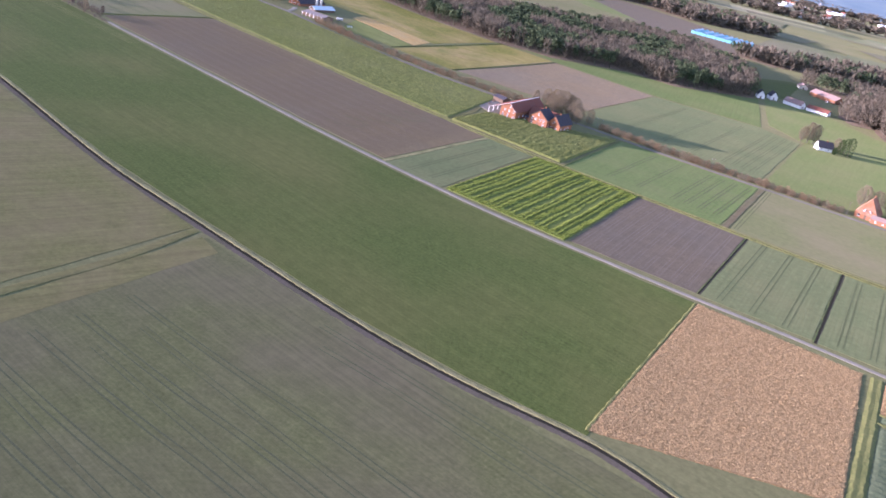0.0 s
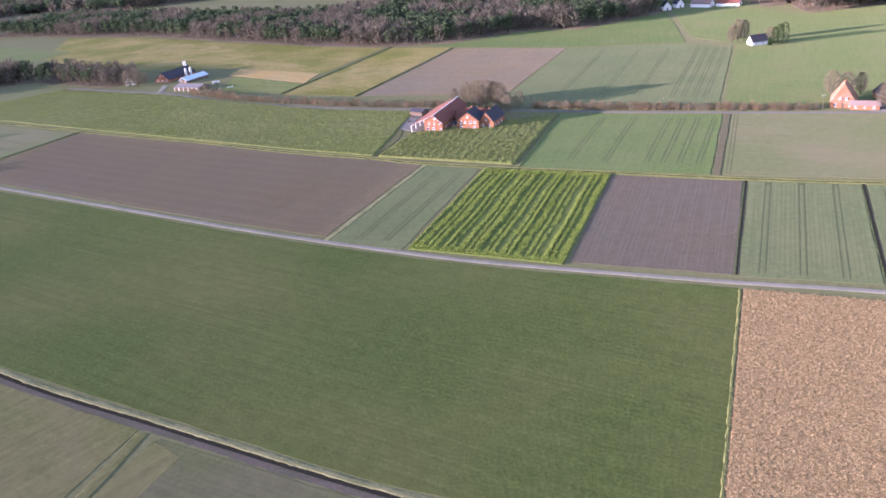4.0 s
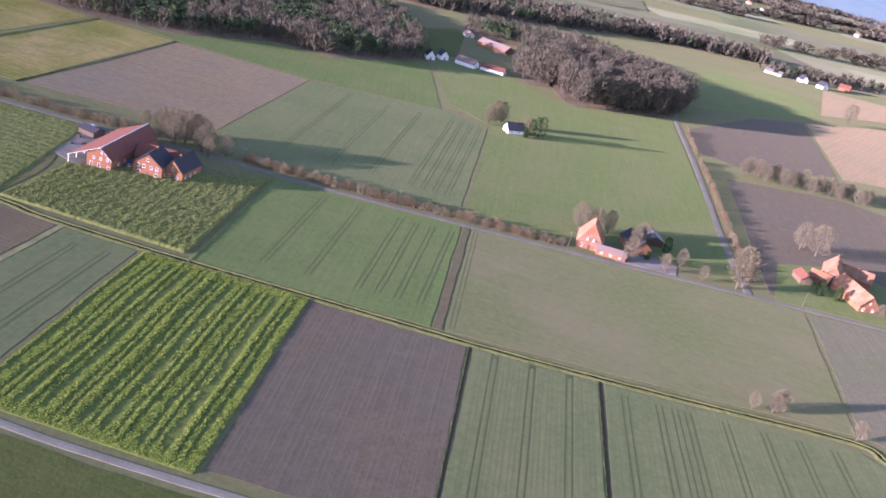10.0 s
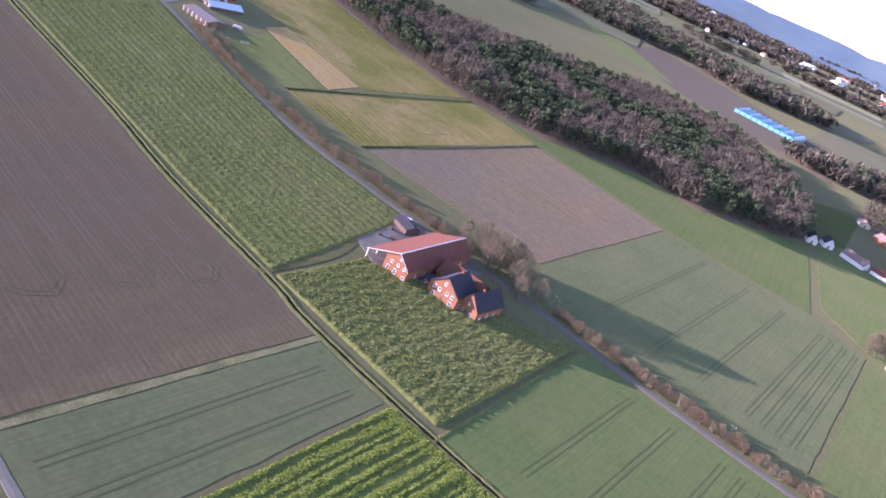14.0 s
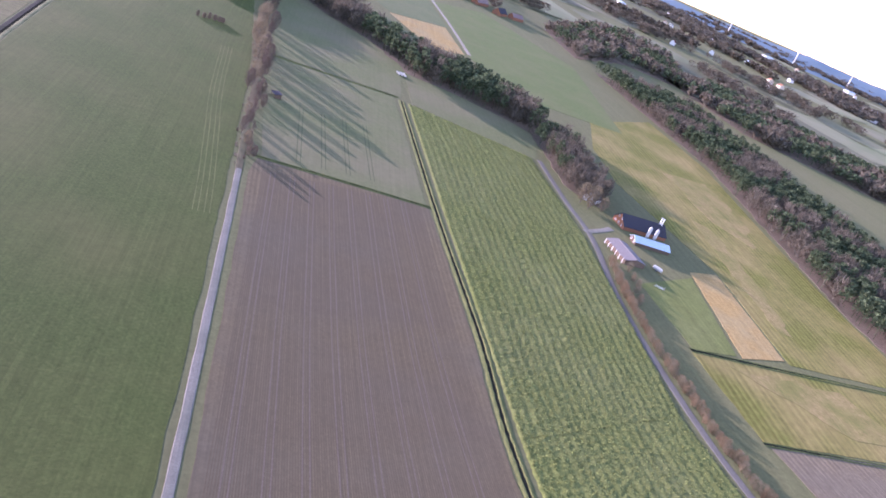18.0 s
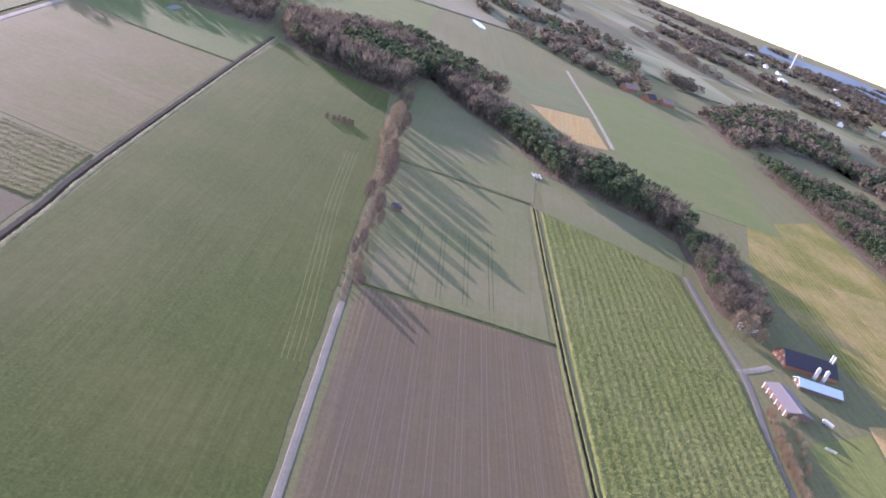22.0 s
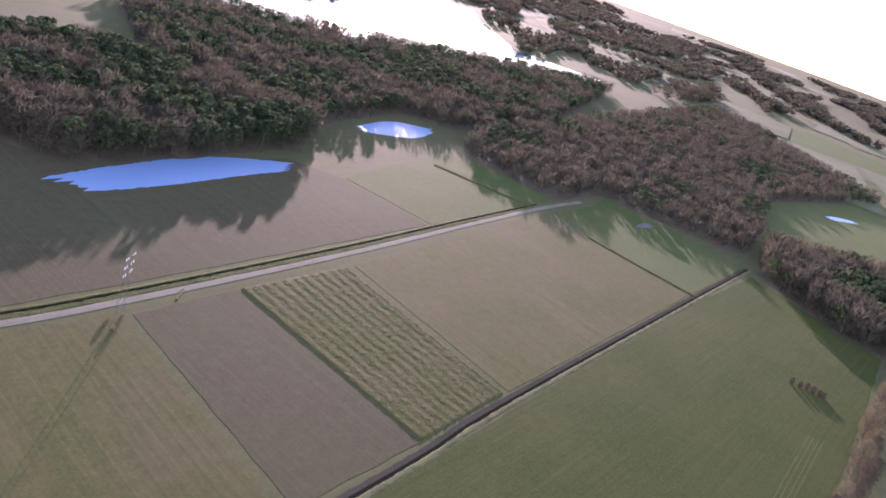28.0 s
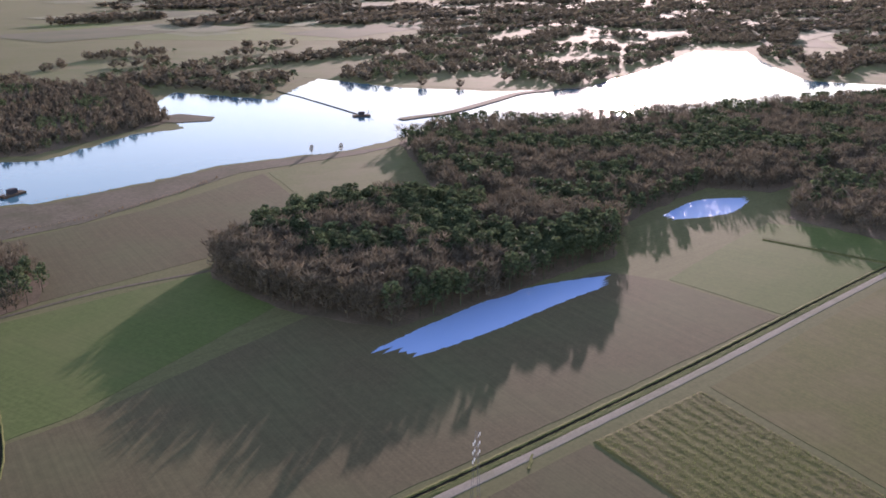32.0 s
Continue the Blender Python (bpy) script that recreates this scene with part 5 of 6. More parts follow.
def far_woods():
    """Small woods and hedgerows scattered over the plain, one mesh."""
    g = np.random.default_rng(31)
    out = []
    for _ in range(135):
        az, r = g.uniform(-150, 42), g.uniform(1350, 4300) ** 1.0
        cx, cy = -100 + r * math.sin(radians(az)), 120 + r * math.cos(radians(az))
        ln, wd, a = g.uniform(80, 420), g.uniform(8, 70), g.uniform(-0.35, 0.35) + 0.2
        if inside(LAKE, cx, cy) or (cy < -100 and r < 2000):
            continue
        n = int(min(48, ln * wd / 320) + 8)
        u, v = g.uniform(-0.5, 0.5, n) * ln, g.uniform(-0.5, 0.5, n) * wd
        for x, y in zip(cx + u * math.cos(a) - v * math.sin(a), cy + u * math.sin(a) + v * math.cos(a)):
            t = SOUP["pine" if g.random() < 0.3 else "leafless", int(g.integers(1, 4)), 90 if r < 2100 else 40]
            h = g.uniform(13, 20)
            k = np.array([h * 2.4, h * 2.4, h])
            out.append(t * k + np.array([x, y, 0]))
    for _ in range(230):
        az, r = g.uniform(-150, 40), g.uniform(2300, 4300)
        cx, cy = -100 + r * math.sin(radians(az)), 120 + r * math.cos(radians(az))
        ln, wd, a = g.uniform(150, 600), g.uniform(40, 150), g.uniform(-0.5, 0.5)
        if inside(LAKE, cx, cy) or (cy < -100 and r < 2300):
            continue
        n = int(ln * wd / 900) + 6
        u, v = g.uniform(-0.5, 0.5, n) * ln, g.uniform(-0.5, 0.5, n) * wd
        for x, y in zip(cx + u * math.cos(a) - v * math.sin(a), cy + u * math.sin(a) + v * math.cos(a)):
            t = SOUP["pine" if g.random() < 0.3 else "leafless", int(g.integers(1, 4)), 16]
            out.append(t * np.array([52, 52, g.uniform(10, 17)]) + np.array([x, y, 0]))
    v = np.concatenate(out).reshape(-1, 3)
    tagged(new("far_woods", big_mesh("far_woods", v, np.arange(len(v)).reshape(-1, 3), M_WOODTWIG)), "scattered far woods and hedgerows on the plain", "woods", kind="stuff")


far_woods()


# ---- buildings ----
def slab(a, b, c, d, thick):
    """A roof slope through four corners."""
    n = (Vector(b) - Vector(a)).cross(Vector(d) - Vector(a)).normalized() * thick
    p = [Vector(q) for q in (a, b, c, d)]
    v = p + [q - n for q in p]
    return v, [(0, 1, 2, 3), (7, 6, 5, 4), (0, 4, 5, 1), (1, 5, 6, 2), (2, 6, 7, 3), (3, 7, 4, 0)]


def window(owner, m, w, h, name="window"):
    """Frame, bars, pane and sill, facing the local -y of m."""
    win = new(name)
    win.parent = owner
    win.matrix_local = m
    t = 0.09
    part("window_frame", mesh("window_frame", *join(box(-w / 2, -0.06, 0, -w / 2 + t, 0.06, h), box(w / 2 - t, -0.06, 0, w / 2, 0.06, h), box(-w / 2 + t, -0.06, h - t, w / 2 - t, 0.06, h),
         box(-w / 2 + t, -0.06, 0, w / 2 - t, 0.06, t), box(-0.03, -0.05, t, 0.03, 0.05, h - t)), M_FRAME), win, "white window frame")
    part("pane", mesh("pane", *box(-w / 2 + t, -0.01, t, w / 2 - t, 0.02, h - t), M_GLASS), win, "dark window glass")
    part("sill", mesh("sill", *box(-w / 2 - 0.08, -0.16, -0.08, w / 2 + 0.08, 0.05, 0), M_FRAME), win)


def house(label, x, y, turn, width, length, eave, ridge, wall_m, roof_m, name="house", gable=(), side=(), chimneys=(), door=True, hip=0.0, over=0.4, group=""):
    """A building with its ridge along local y; gable and side are lists of (sideways, height, width, height of window)."""
    ob = thing(name, label, name.replace("_", " "), pose(x, y, 0, 0, 0, turn), group)
    w, l = width / 2, length / 2
    v = [(-w, -l, -0.3), (w, -l, -0.3), (w, l, -0.3), (-w, l, -0.3), (-w, -l, eave), (w, -l, eave), (w, l, eave), (-w, l, eave), (0, -l + hip, ridge - 0.25), (0, l - hip, ridge - 0.25)]
    f = [(0, 1, 5, 4), (2, 3, 7, 6), (1, 2, 6, 5), (3, 0, 4, 7), (4, 5, 8), (6, 7, 9), (5, 6, 9, 8), (7, 4, 8, 9)]
    part("wall", mesh("wall", v, f, wall_m), ob)
    drop = (ridge - eave) / w * over
    e = eave - drop
    for s in (-1, 1):
        a, b = (s * (w + over), -l - over, e), (s * (w + over), l + over, e)
        c, d = (0, l + over - hip, ridge), (0, -l - over + hip, ridge)
        part("roof", mesh("roof", *slab(*((a, b, c, d) if s > 0 else (b, a, d, c)), 0.22), roof_m), ob)
    if hip:
        for s in (-1, 1):
            a, b, c = (-w - over, s * (l + over), e), (w + over, s * (l + over), e), (0, s * (l + over - hip), ridge)
            tri = [a, b, c] if s < 0 else [b, a, c]
            part("roof", mesh("roof", tri + [(p[0], p[1], p[2] - 0.22) for p in tri], [(0, 1, 2), (5, 4, 3), (0, 3, 4, 1), (1, 4, 5, 2), (2, 5, 3, 0)], roof_m), ob)
    part("ridge_cap", mesh("ridge_cap", *tube([(0, -l - over + hip, ridge), (0, 0, ridge + 0.03), (0, l + over - hip, ridge)], [0.16] * 3, 6), roof_m), ob)
    for gx, gz, gw, gh in gable:
        window(ob, pose(gx, -l - 0.03, gz), gw, gh)
        if not hip:
            window(ob, pose(gx, l + 0.03, gz, 0, 0, 180), gw, gh)
    for sy, sz, sw, sh in side:
        window(ob, pose(w + 0.03, sy, sz, 0, 0, 90), sw, sh)
        window(ob, pose(-w - 0.03, sy, sz, 0, 0, -90), sw, sh)
    for cy, ch in chimneys:
        part("chimney", mesh("chimney", *join(box(-0.35, cy - 0.35, ridge - 1.0, 0.35, cy + 0.35, ridge + ch), box(-0.42, cy - 0.42, ridge + ch - 0.15, 0.42, cy + 0.42, ridge + ch)), M_BRICK), ob)
    if door:
        d = part("door", mesh("door", *join(box(-0.55, -l - 0.07, 0, 0.55, -l + 0.02, 2.1), box(-0.62, -l - 0.1, 2.1, 0.62, -l + 0.02, 2.22)), M_TIMBER), ob, "dark wooden door")
        part("handle", mesh("handle", *box(0.38, -l - 0.13, 1.0, 0.48, -l - 0.07, 1.1), M_STEEL), d)
    return ob


# brick farm between the fields
yard = field("grey-pink paved farmyard", [(-182, 318), (-162, 309), (-141, 313), (-122, 317), (-121, 322), (-140, 330), (-142, 352), (-183, 353)], M_YARD, z=0.12, name="yard")


def catslide_barn():
    """Brick barn whose western roof slope runs on, low, over an open bay on posts."""
    ob = thing("barn", "long red-brick barn with a sweeping red tiled roof", "barn", pose(-153.5, 330, 0))
    x0, x1, xr, l, ew, ee, r = -5.5, 4.6, -0.2, 20.0, 6.4, 5.0, 9.2
    v = [(x0, -l, -0.3), (x1, -l, -0.3), (x1, l, -0.3), (x0, l, -0.3), (x0, -l, ew), (x1, -l, ee), (x1, l, ee), (x0, l, ew), (xr, -l, r - 0.25), (xr, l, r - 0.25)]
    part("wall", mesh("wall", v, [(0, 1, 5, 8, 4), (2, 3, 7, 9, 6), (1, 2, 6, 5), (3, 0, 4, 7)], M_BRICK), ob)
    part("roof", mesh("roof", *slab((-13.5, l + 0.5, 3.4), (-13.5, -l - 0.5, 3.4), (xr, -l - 0.5, r), (xr, l + 0.5, r), 0.22), M_TILE), ob)
    part("roof", mesh("roof", *slab((x1 + 0.5, -l - 0.5, 4.5), (x1 + 0.5, l + 0.5, 4.5), (xr, l + 0.5, r), (xr, -l - 0.5, r), 0.22), M_TILE), ob)
    part("ridge_cap", mesh("ridge_cap", *tube([(xr, -l - 0.5, r), (xr, 0, r + 0.03), (xr, l + 0.5, r)], [0.2] * 3, 6), M_FRAME), ob, "pale ridge cap")
    part("verge_board", mesh("verge_board", *tube([(-13.5, -l - 0.52, 3.4), (xr, -l - 0.52, r), (x1 + 0.5, -l - 0.52, 4.6)], [0.08] * 3, 4), M_FRAME), ob, "white verge board")
    for i in range(7):
        part("post", mesh("post", *box(-13.2, -l + 6 * i - 0.12, -0.2, -12.96, -l + 6 * i + 0.12, 3.3), M_FRAME), ob, "pale post")
    for gx, gz, gw, gh in ((-3.6, 0.9, 1.1, 2.0), (-0.4, 0.9, 1.1, 2.0), (3.6, 0.9, 1.1, 1.3), (-2.6, 4.2, 0.9, 1.1), (0.2, 4.2, 0.9, 1.1), (3.0, 4.2, 0.9, 1.1), (0.5, 6.8, 0.7, 0.8)):
        window(ob, pose(gx, -l - 0.03, gz), gw, gh)
    for sy in (-14, -9, 6, 11, 15):
        window(ob, pose(x1 + 0.03, sy, 1.4, 0, 0, 90), 1.1, 1.0)
    part("barn_door", mesh("barn_door", *box(-5.62, -2, 0, -5.5, 2, 3.4), M_TIMBER), ob, "dark plank barn door")


catslide_barn()
house("brick farmhouse with rows of white windows and grey roof", -136.4, 321.0, 0, 12, 12, 5.4, 10.0, M_BRICK, M_SLATE, "farmhouse", gable=[(-3.6, 0.9, 1.2, 1.5), (-1.6, 3.6, 1.1, 1.3), (1.6, 3.6, 1.1, 1.3), (3.8, 0.9, 1.2, 1.5), (-3.8, 3.6, 1.1, 1.3), (3.9, 3.6, 1.1, 1.3), (0, 6.6, 1.0, 1.1)], side=[(-3, 1, 1.1, 1.4), (1, 1, 1.1, 1.4), (4, 1, 1.1, 1.4)], chimneys=((2, 1.0),))
house("low red-roofed brick link between barn and house", -138.4, 331, 90, 9, 18, 3.6, 7.6, M_BRICK, M_TILE, "outbuilding", side=[(-2, 0.9, 1.0, 1.1), (2, 0.9, 1.0, 1.1)], door=False)
house("brick wing with a dark tiled roof", -126.4, 325.5, -6, 8.5, 15, 4.2, 9.0, M_BRICK, M_SLATE, "farmhouse_wing", gable=[(-1.8, 0.9, 1.0, 1.3), (1.8, 0.9, 1.0, 1.3), (0, 4.4, 0.9, 1.1)], side=[(-5, 1, 1.0, 1.2), (-1, 1, 1.0, 1.2), (3, 1, 1.0, 1.2)], chimneys=((-2, 0.8),))
house("low flat-roofed brick porch between barn and house", -144.7, 321.5, 90, 5, 4.4, 2.5, 2.9, M_BRICK, M_SLATE, "porch", side=[(-1.2, 0.8, 0.9, 1.1), (1.2, 0.8, 0.9, 1.1)], door=False)
house("dark open cart shed in the farmyard", -176, 345, 70, 6, 9, 2.6, 3.8, M_TIMBER, M_SLATE, "shed", door=False)
house("small timber lean-to by the barn", -163, 348, 0, 5, 8, 2.6, 4.2, M_TIMBER, M_TILE, "shed", door=False)

# farmhouse with the steep orange roof by the lane
field("pale paved yard beside the lane", [(57, 354.5), (84, 355), (86, 366), (70, 372), (58, 362)], M_YARD, z=0.10, name="yard")
house("old farmhouse with a steep weathered orange roof", 46, 367.5, -6, 11.5, 16, 3.2, 11.5, M_BRICK, M_ORANGE, "farmhouse", gable=[(-3.4, 0.9, 1.2, 1.3), (3.4, 0.9, 1.2, 1.3), (-1.5, 4.3, 1.0, 1.1), (1.5, 4.3, 1.0, 1.1)], side=[(-4, 0.9, 1.1, 1.2), (1, 0.9, 1.1, 1.2)], hip=3.2, chimneys=((0.5, 0.9),))
house("long low brick stable with a dull roof along the lane", 55, 358.3, 84, 4.5, 13, 2.6, 4.0, M_BRICK, M_DULLROOF, "stable", door=False, side=[(-4, 0.9, 0.9, 0.8), (0, 0.9, 0.9, 0.8), (4, 0.9, 0.9, 0.8)])
house("brick barn with a dark roof among trees", 67, 376, 20, 9, 15, 3.4, 7.0, M_BRICK, M_SLATE, "barn")
house("timber shed with a blue-grey sheet roof", 76, 391, 10, 8, 12, 3.2, 5.0, M_TIMBER, M_GREYROOF, "shed", door=False)
# farmstead of bright orange roofs
field("mown garden round the orange-roofed farm", [(128, 356.5), (200, 358.5), (206, 400), (180, 425), (140, 405)], M_NGREEN, z=0.10, name="garden")
farm = "orange-roofed farm"
house("brick farmhouse with bright orange tiled roof", 166, 404, -20, 10, 22, 3.6, 9.2, M_BRICK, M_ORANGE, "farmhouse", gable=[(-3, 0.9, 1.1, 1.3), (3, 0.9, 1.1, 1.3), (0, 4.6, 1.0, 1.1)], chimneys=((3, 0.9), (-6, 0.9)))
house("brick cross wing with an orange tiled roof", 177, 407, 70, 8, 16, 3.4, 7.2, M_BRICK, M_ORANGE, "farmhouse_wing", gable=[(-2, 0.9, 1, 1.2), (2, 0.9, 1, 1.2)])
house("long orange-roofed barn by the lane", 169, 381, 14, 9, 24, 3.4, 8.0, M_BRICK, M_ORANGE, "barn", gable=[(-2.4, 0.9, 1, 1.2), (2.4, 0.9, 1, 1.2), (0, 4.2, 0.9, 1.0)])
house("small brick outbuilding with an orange roof", 157, 394, 60, 6, 9, 2.8, 5.4, M_BRICK, M_ORANGE, "outbuilding")
house("weathered brown timber garden shed", 148, 390, 10, 6, 9, 2.8, 4.8, M_TIMBER, M_TILE, "shed")
house("low brick house under bare trees", 246, 378, 10, 9, 14, 3.2, 7.0, M_BRICK, M_ORANGE, "house", gable=[(-2, 0.9, 1, 1.2), (2, 0.9, 1, 1.2)])
# white cottage in the meadow
house("small white cottage with a dark roof", 1, 527, -60, 7.5, 11, 2.8, 6.6, M_WHITE, M_SLATE, "cottage", gable=[(-1.8, 0.9, 1.0, 1.2), (1.8, 0.9, 1.0, 1.2)], side=[(-3, 0.9, 1, 1.1), (2, 0.9, 1, 1.1)], chimneys=((1, 0.8),))
# hamlet by the grove
ham = "hamlet houses"
for lab, x, y, tr, w, l, e, r, wm, rm, nm in (("white gabled hamlet house", -79, 694, 20, 7, 9, 3.5, 7.5, M_WHITE, M_SLATE, "house"), ("white gabled hamlet house", -70, 706, 30, 7, 9, 3.5, 7.5, M_WHITE, M_SLATE, "house"),
    ("long white barn with a dull brown roof", -49, 703, 68, 9, 18, 3.2, 6.5, M_WHITE, M_DULLROOF, "barn"), ("low red-roofed stable with white walls", -27, 703, 78, 9, 20, 2.8, 5.2, M_WHITE, M_TILE, "stable"),
    ("long dull-roofed brick hamlet barn", -34, 812, 55, 12, 34, 3.6, 7, M_BRICK, M_DULLROOF, "barn"), ("pale round-roofed hamlet shed", -64, 850, 20, 9, 12, 3, 5.5, M_CREAM, M_DULLROOF, "shed"),
    ("brick hamlet house with a red roof", 56, 938, 40, 9, 13, 4, 8.5, M_BRICK, M_TILE, "house"), ("white hamlet house in the trees", 306, 1142, 60, 9, 22, 3.2, 6, M_CREAM, M_GREYROOF, "house"),
    ("white gabled house at the far lane", 342, 1136, 15, 9, 11, 4, 9, M_WHITE, M_SLATE, "house"), ("white gabled house at the far lane", 362, 1118, 30, 9, 11, 4, 9, M_WHITE, M_SLATE, "house"),
    ("red-roofed house at the far lane", 400, 1150, 60, 9, 14, 4, 8, M_BRICK, M_TILE, "house"), ("white gabled house at the far lane", 505, 1216, 20, 9, 12, 4, 9, M_WHITE, M_TILE, "house"),
    ("dull-roofed farm beyond the wood belt", -1115, 622, 30, 12, 24, 4, 9, M_BRICK, M_DULLROOF, "farmhouse"), ("dark-roofed barn beyond the wood belt", -1085, 640, 40, 12, 22, 4, 9, M_BRICK, M_SLATE, "barn"), ("dull-roofed barn beyond the wood belt", -1092, 668, 20, 11, 20, 4, 8, M_BRICK, M_DULLROOF, "barn")):
    house(lab, x, y, tr, w, l, e, r, wm, rm, nm, group=ham)
# barns with tall silos by the bend of the lane
house("brick barn with a dark roof", -423.5, 449, -6, 14, 29, 2.5, 7.2, M_BRICK, M_SLATE, "barn", gable=[(-4, 0.9, 1.2, 1.2), (0, 0.9, 1.2, 1.2), (4, 0.9, 1.2, 1.2), (-2, 4.2, 1, 1.1), (2, 4.2, 1, 1.1)], door=False)
house("long shed with a pale blue sheet roof", -401.5, 442, -10, 8, 22, 2.2, 4.2, M_TIMBER, M_PALEROOF, "shed", gable=[(-2, 1, 1.2, 1.1), (2, 1, 1.2, 1.1)], door=False)
cowshed = house("open-fronted cowshed with a grey sheet roof", -382, 412.5, 85, 12, 23, 2.5, 3.9, M_TIMBER, M_GREYROOF, "cowshed", door=False)
for i in range(6):
    part("post", mesh("post", *box(-7.4, -11 + 4.2 * i, 0, -7.15, -10.75 + 4.2 * i, 2.7), M_FRAME), cowshed, "white painted post")
house("small white dwelling by the bend", -452, 431, 30, 7, 10, 3.0, 6.5, M_WHITE, M_SLATE, "house", gable=[(-1.6, 0.9, 1, 1.2), (1.6, 0.9, 1, 1.2)])


def silo(x, y, r, h):
    ob = thing("silo", "tall pale steel feed silo on legs", "silo", pose(x, y, 0), "feed silos")
    part("drum", mesh("drum", *tube([(0, 0, 1.6), (0, 0, 2.6), (0, 0, h - 1), (0, 0, h - 0.3), (0, 0, h)], [r * 0.25, r, r, r * 0.6, r * 0.15], 14), M_BALE), ob)
    for k in range(4):
        a = math.pi / 4 + k * math.pi / 2
        part("leg", mesh("leg", *tube([(r * 0.9 * math.cos(a), r * 0.9 * math.sin(a), -0.1), (r * 0.9 * math.cos(a), r * 0.9 * math.sin(a), 2.8)], [0.09, 0.09], 5), M_STEEL), ob)


silo(-410, 445, 0.95, 8.6)
silo(-409, 449.5, 0.95, 8.6)
for k in range(2):
    ob = thing("vent_stack", "slim white ventilation stack on the barn roof", "vent stack", pose(-422.4 + 1.4 * k, 460 + 0.4 * k, 7.0), "vent stacks")
    part("pipe", mesh("pipe", *tube([(0, 0, 0), (0, 0, 3.8)], [0.4, 0.4], 10), M_WHITE), ob)
    part("cap", mesh("cap", *tube([(0, 0, 3.8), (0, 0, 4.2)], [0.6, 0.2], 10), M_STEEL), ob)
ob = thing("slurry_tank", "small pale tank on wheels by the cowshed", "tank", pose(-371, 427, 0, 0, 0, 30))
part("tank_body", mesh("tank_body", *tube([(-2.6, 0, 1.5), (-2.3, 0, 1.5), (2.3, 0, 1.5), (2.6, 0, 1.5)], [0.5, 1.0, 1.0, 0.5], 12), M_BALE), ob)
for s in (-1, 1):
    wh = part("wheel", mesh("wheel", *tube([(0, s * 0.75, 0.55), (0, s * 1.1, 0.55)], [0.55, 0.55], 12), M_TYRE), ob)
    part("rim", mesh("rim", *tube([(0, s * 1.1, 0.55), (0, s * 1.13, 0.55)], [0.3, 0.28], 10), M_STEEL), wh)


def car(x, y, turn, paint, label):
    ob = thing("car", label, "car", pose(x, y, 0.14, 0, 0, turn))
    v = [(-0.85, -2.1, 0.35), (0.85, -2.1, 0.35), (0.85, 2.1, 0.35), (-0.85, 2.1, 0.35), (-0.85, -2.15, 0.85), (0.85, -2.15, 0.85), (0.85, 2.15, 0.8), (-0.85, 2.15, 0.8)]
    part("body", mesh("body", v, [(3, 2, 1, 0), (4, 5, 6, 7), (0, 1, 5, 4), (1, 2, 6, 5), (2, 3, 7, 6), (3, 0, 4, 7)], paint), ob)
    v = [(-0.8, -1.9, 0.85), (0.8, -1.9, 0.85), (0.8, 1.0, 0.82), (-0.8, 1.0, 0.82), (-0.66, -1.5, 1.42), (0.66, -1.5, 1.42), (0.66, 0.3, 1.42), (-0.66, 0.3, 1.42)]
    part("cabin", mesh("cabin", v, [(3, 2, 1, 0), (0, 1, 5, 4), (1, 2, 6, 5), (2, 3, 7, 6), (3, 0, 4, 7)], M_GLASS), ob, "dark car windows")
    part("roof", mesh("roof", *box(-0.67, -1.52, 1.41, 0.67, 0.32, 1.46), paint), ob)
    for sx in (-0.86, 0.66):
        for sy in (-1.35, 1.35):
            wh = part("wheel", mesh("wheel", *tube([(sx, sy, 0.32), (sx + 0.2, sy, 0.32)], [0.32, 0.32], 12), M_TYRE), ob)
            part("rim", mesh("rim", *tube([(sx - 0.01 if sx < 0 else sx + 0.2, sy, 0.32), (sx - 0.02 if sx < 0 else sx + 0.21, sy, 0.32)], [0.2, 0.18], 10), M_STEEL), wh)


car(-180, 352.5, 60, M_CARPAINT, "silver car parked at the farmyard entrance")
for i, (x, y) in enumerate(((-31, 795), (-24, 799), (-14, 808))):
    car(x, y, 60 + 8 * i, M_CARPAINT, "silver car parked by the hamlet barn")
for i, (x, y, k) in enumerate(((-178, 338, 1.0), (-172, 332, 0.8), (-176, 329, 0.7))):
    ob = thing("pallet_stack", "stack of weathered wooden pallets in the farmyard", "pallets", pose(x, y, 0, 0, 0, 25 * i), "yard pallets")
    for j in range(int(5 * k)):
        part("pallet", mesh("pallet", *box(-0.9, -0.6, 0.14 + 0.2 * j, 0.9, 0.6, 0.30 + 0.2 * j), M_TIMBER), ob)
for i in range(9):
    ob = tagged(new("silage_bale", mesh("silage_bale", *tube([(-0.6, 0, 0.68), (-0.55, 0, 0.68), (0.55, 0, 0.68), (0.6, 0, 0.68)], [0.5, 0.66, 0.66, 0.5], 14), M_BALE)), "white film-wrapped silage bale on the grass", "bale", "bales by the wood")
    ob.matrix_world = pose(-616 + (i % 3) * 2.6, 352 + (i // 3) * 2.4, 0.1 if i < 9 else 1, 0, 0, rnd.uniform(0, 180)) @ Matrix.Scale(1.05, 4)
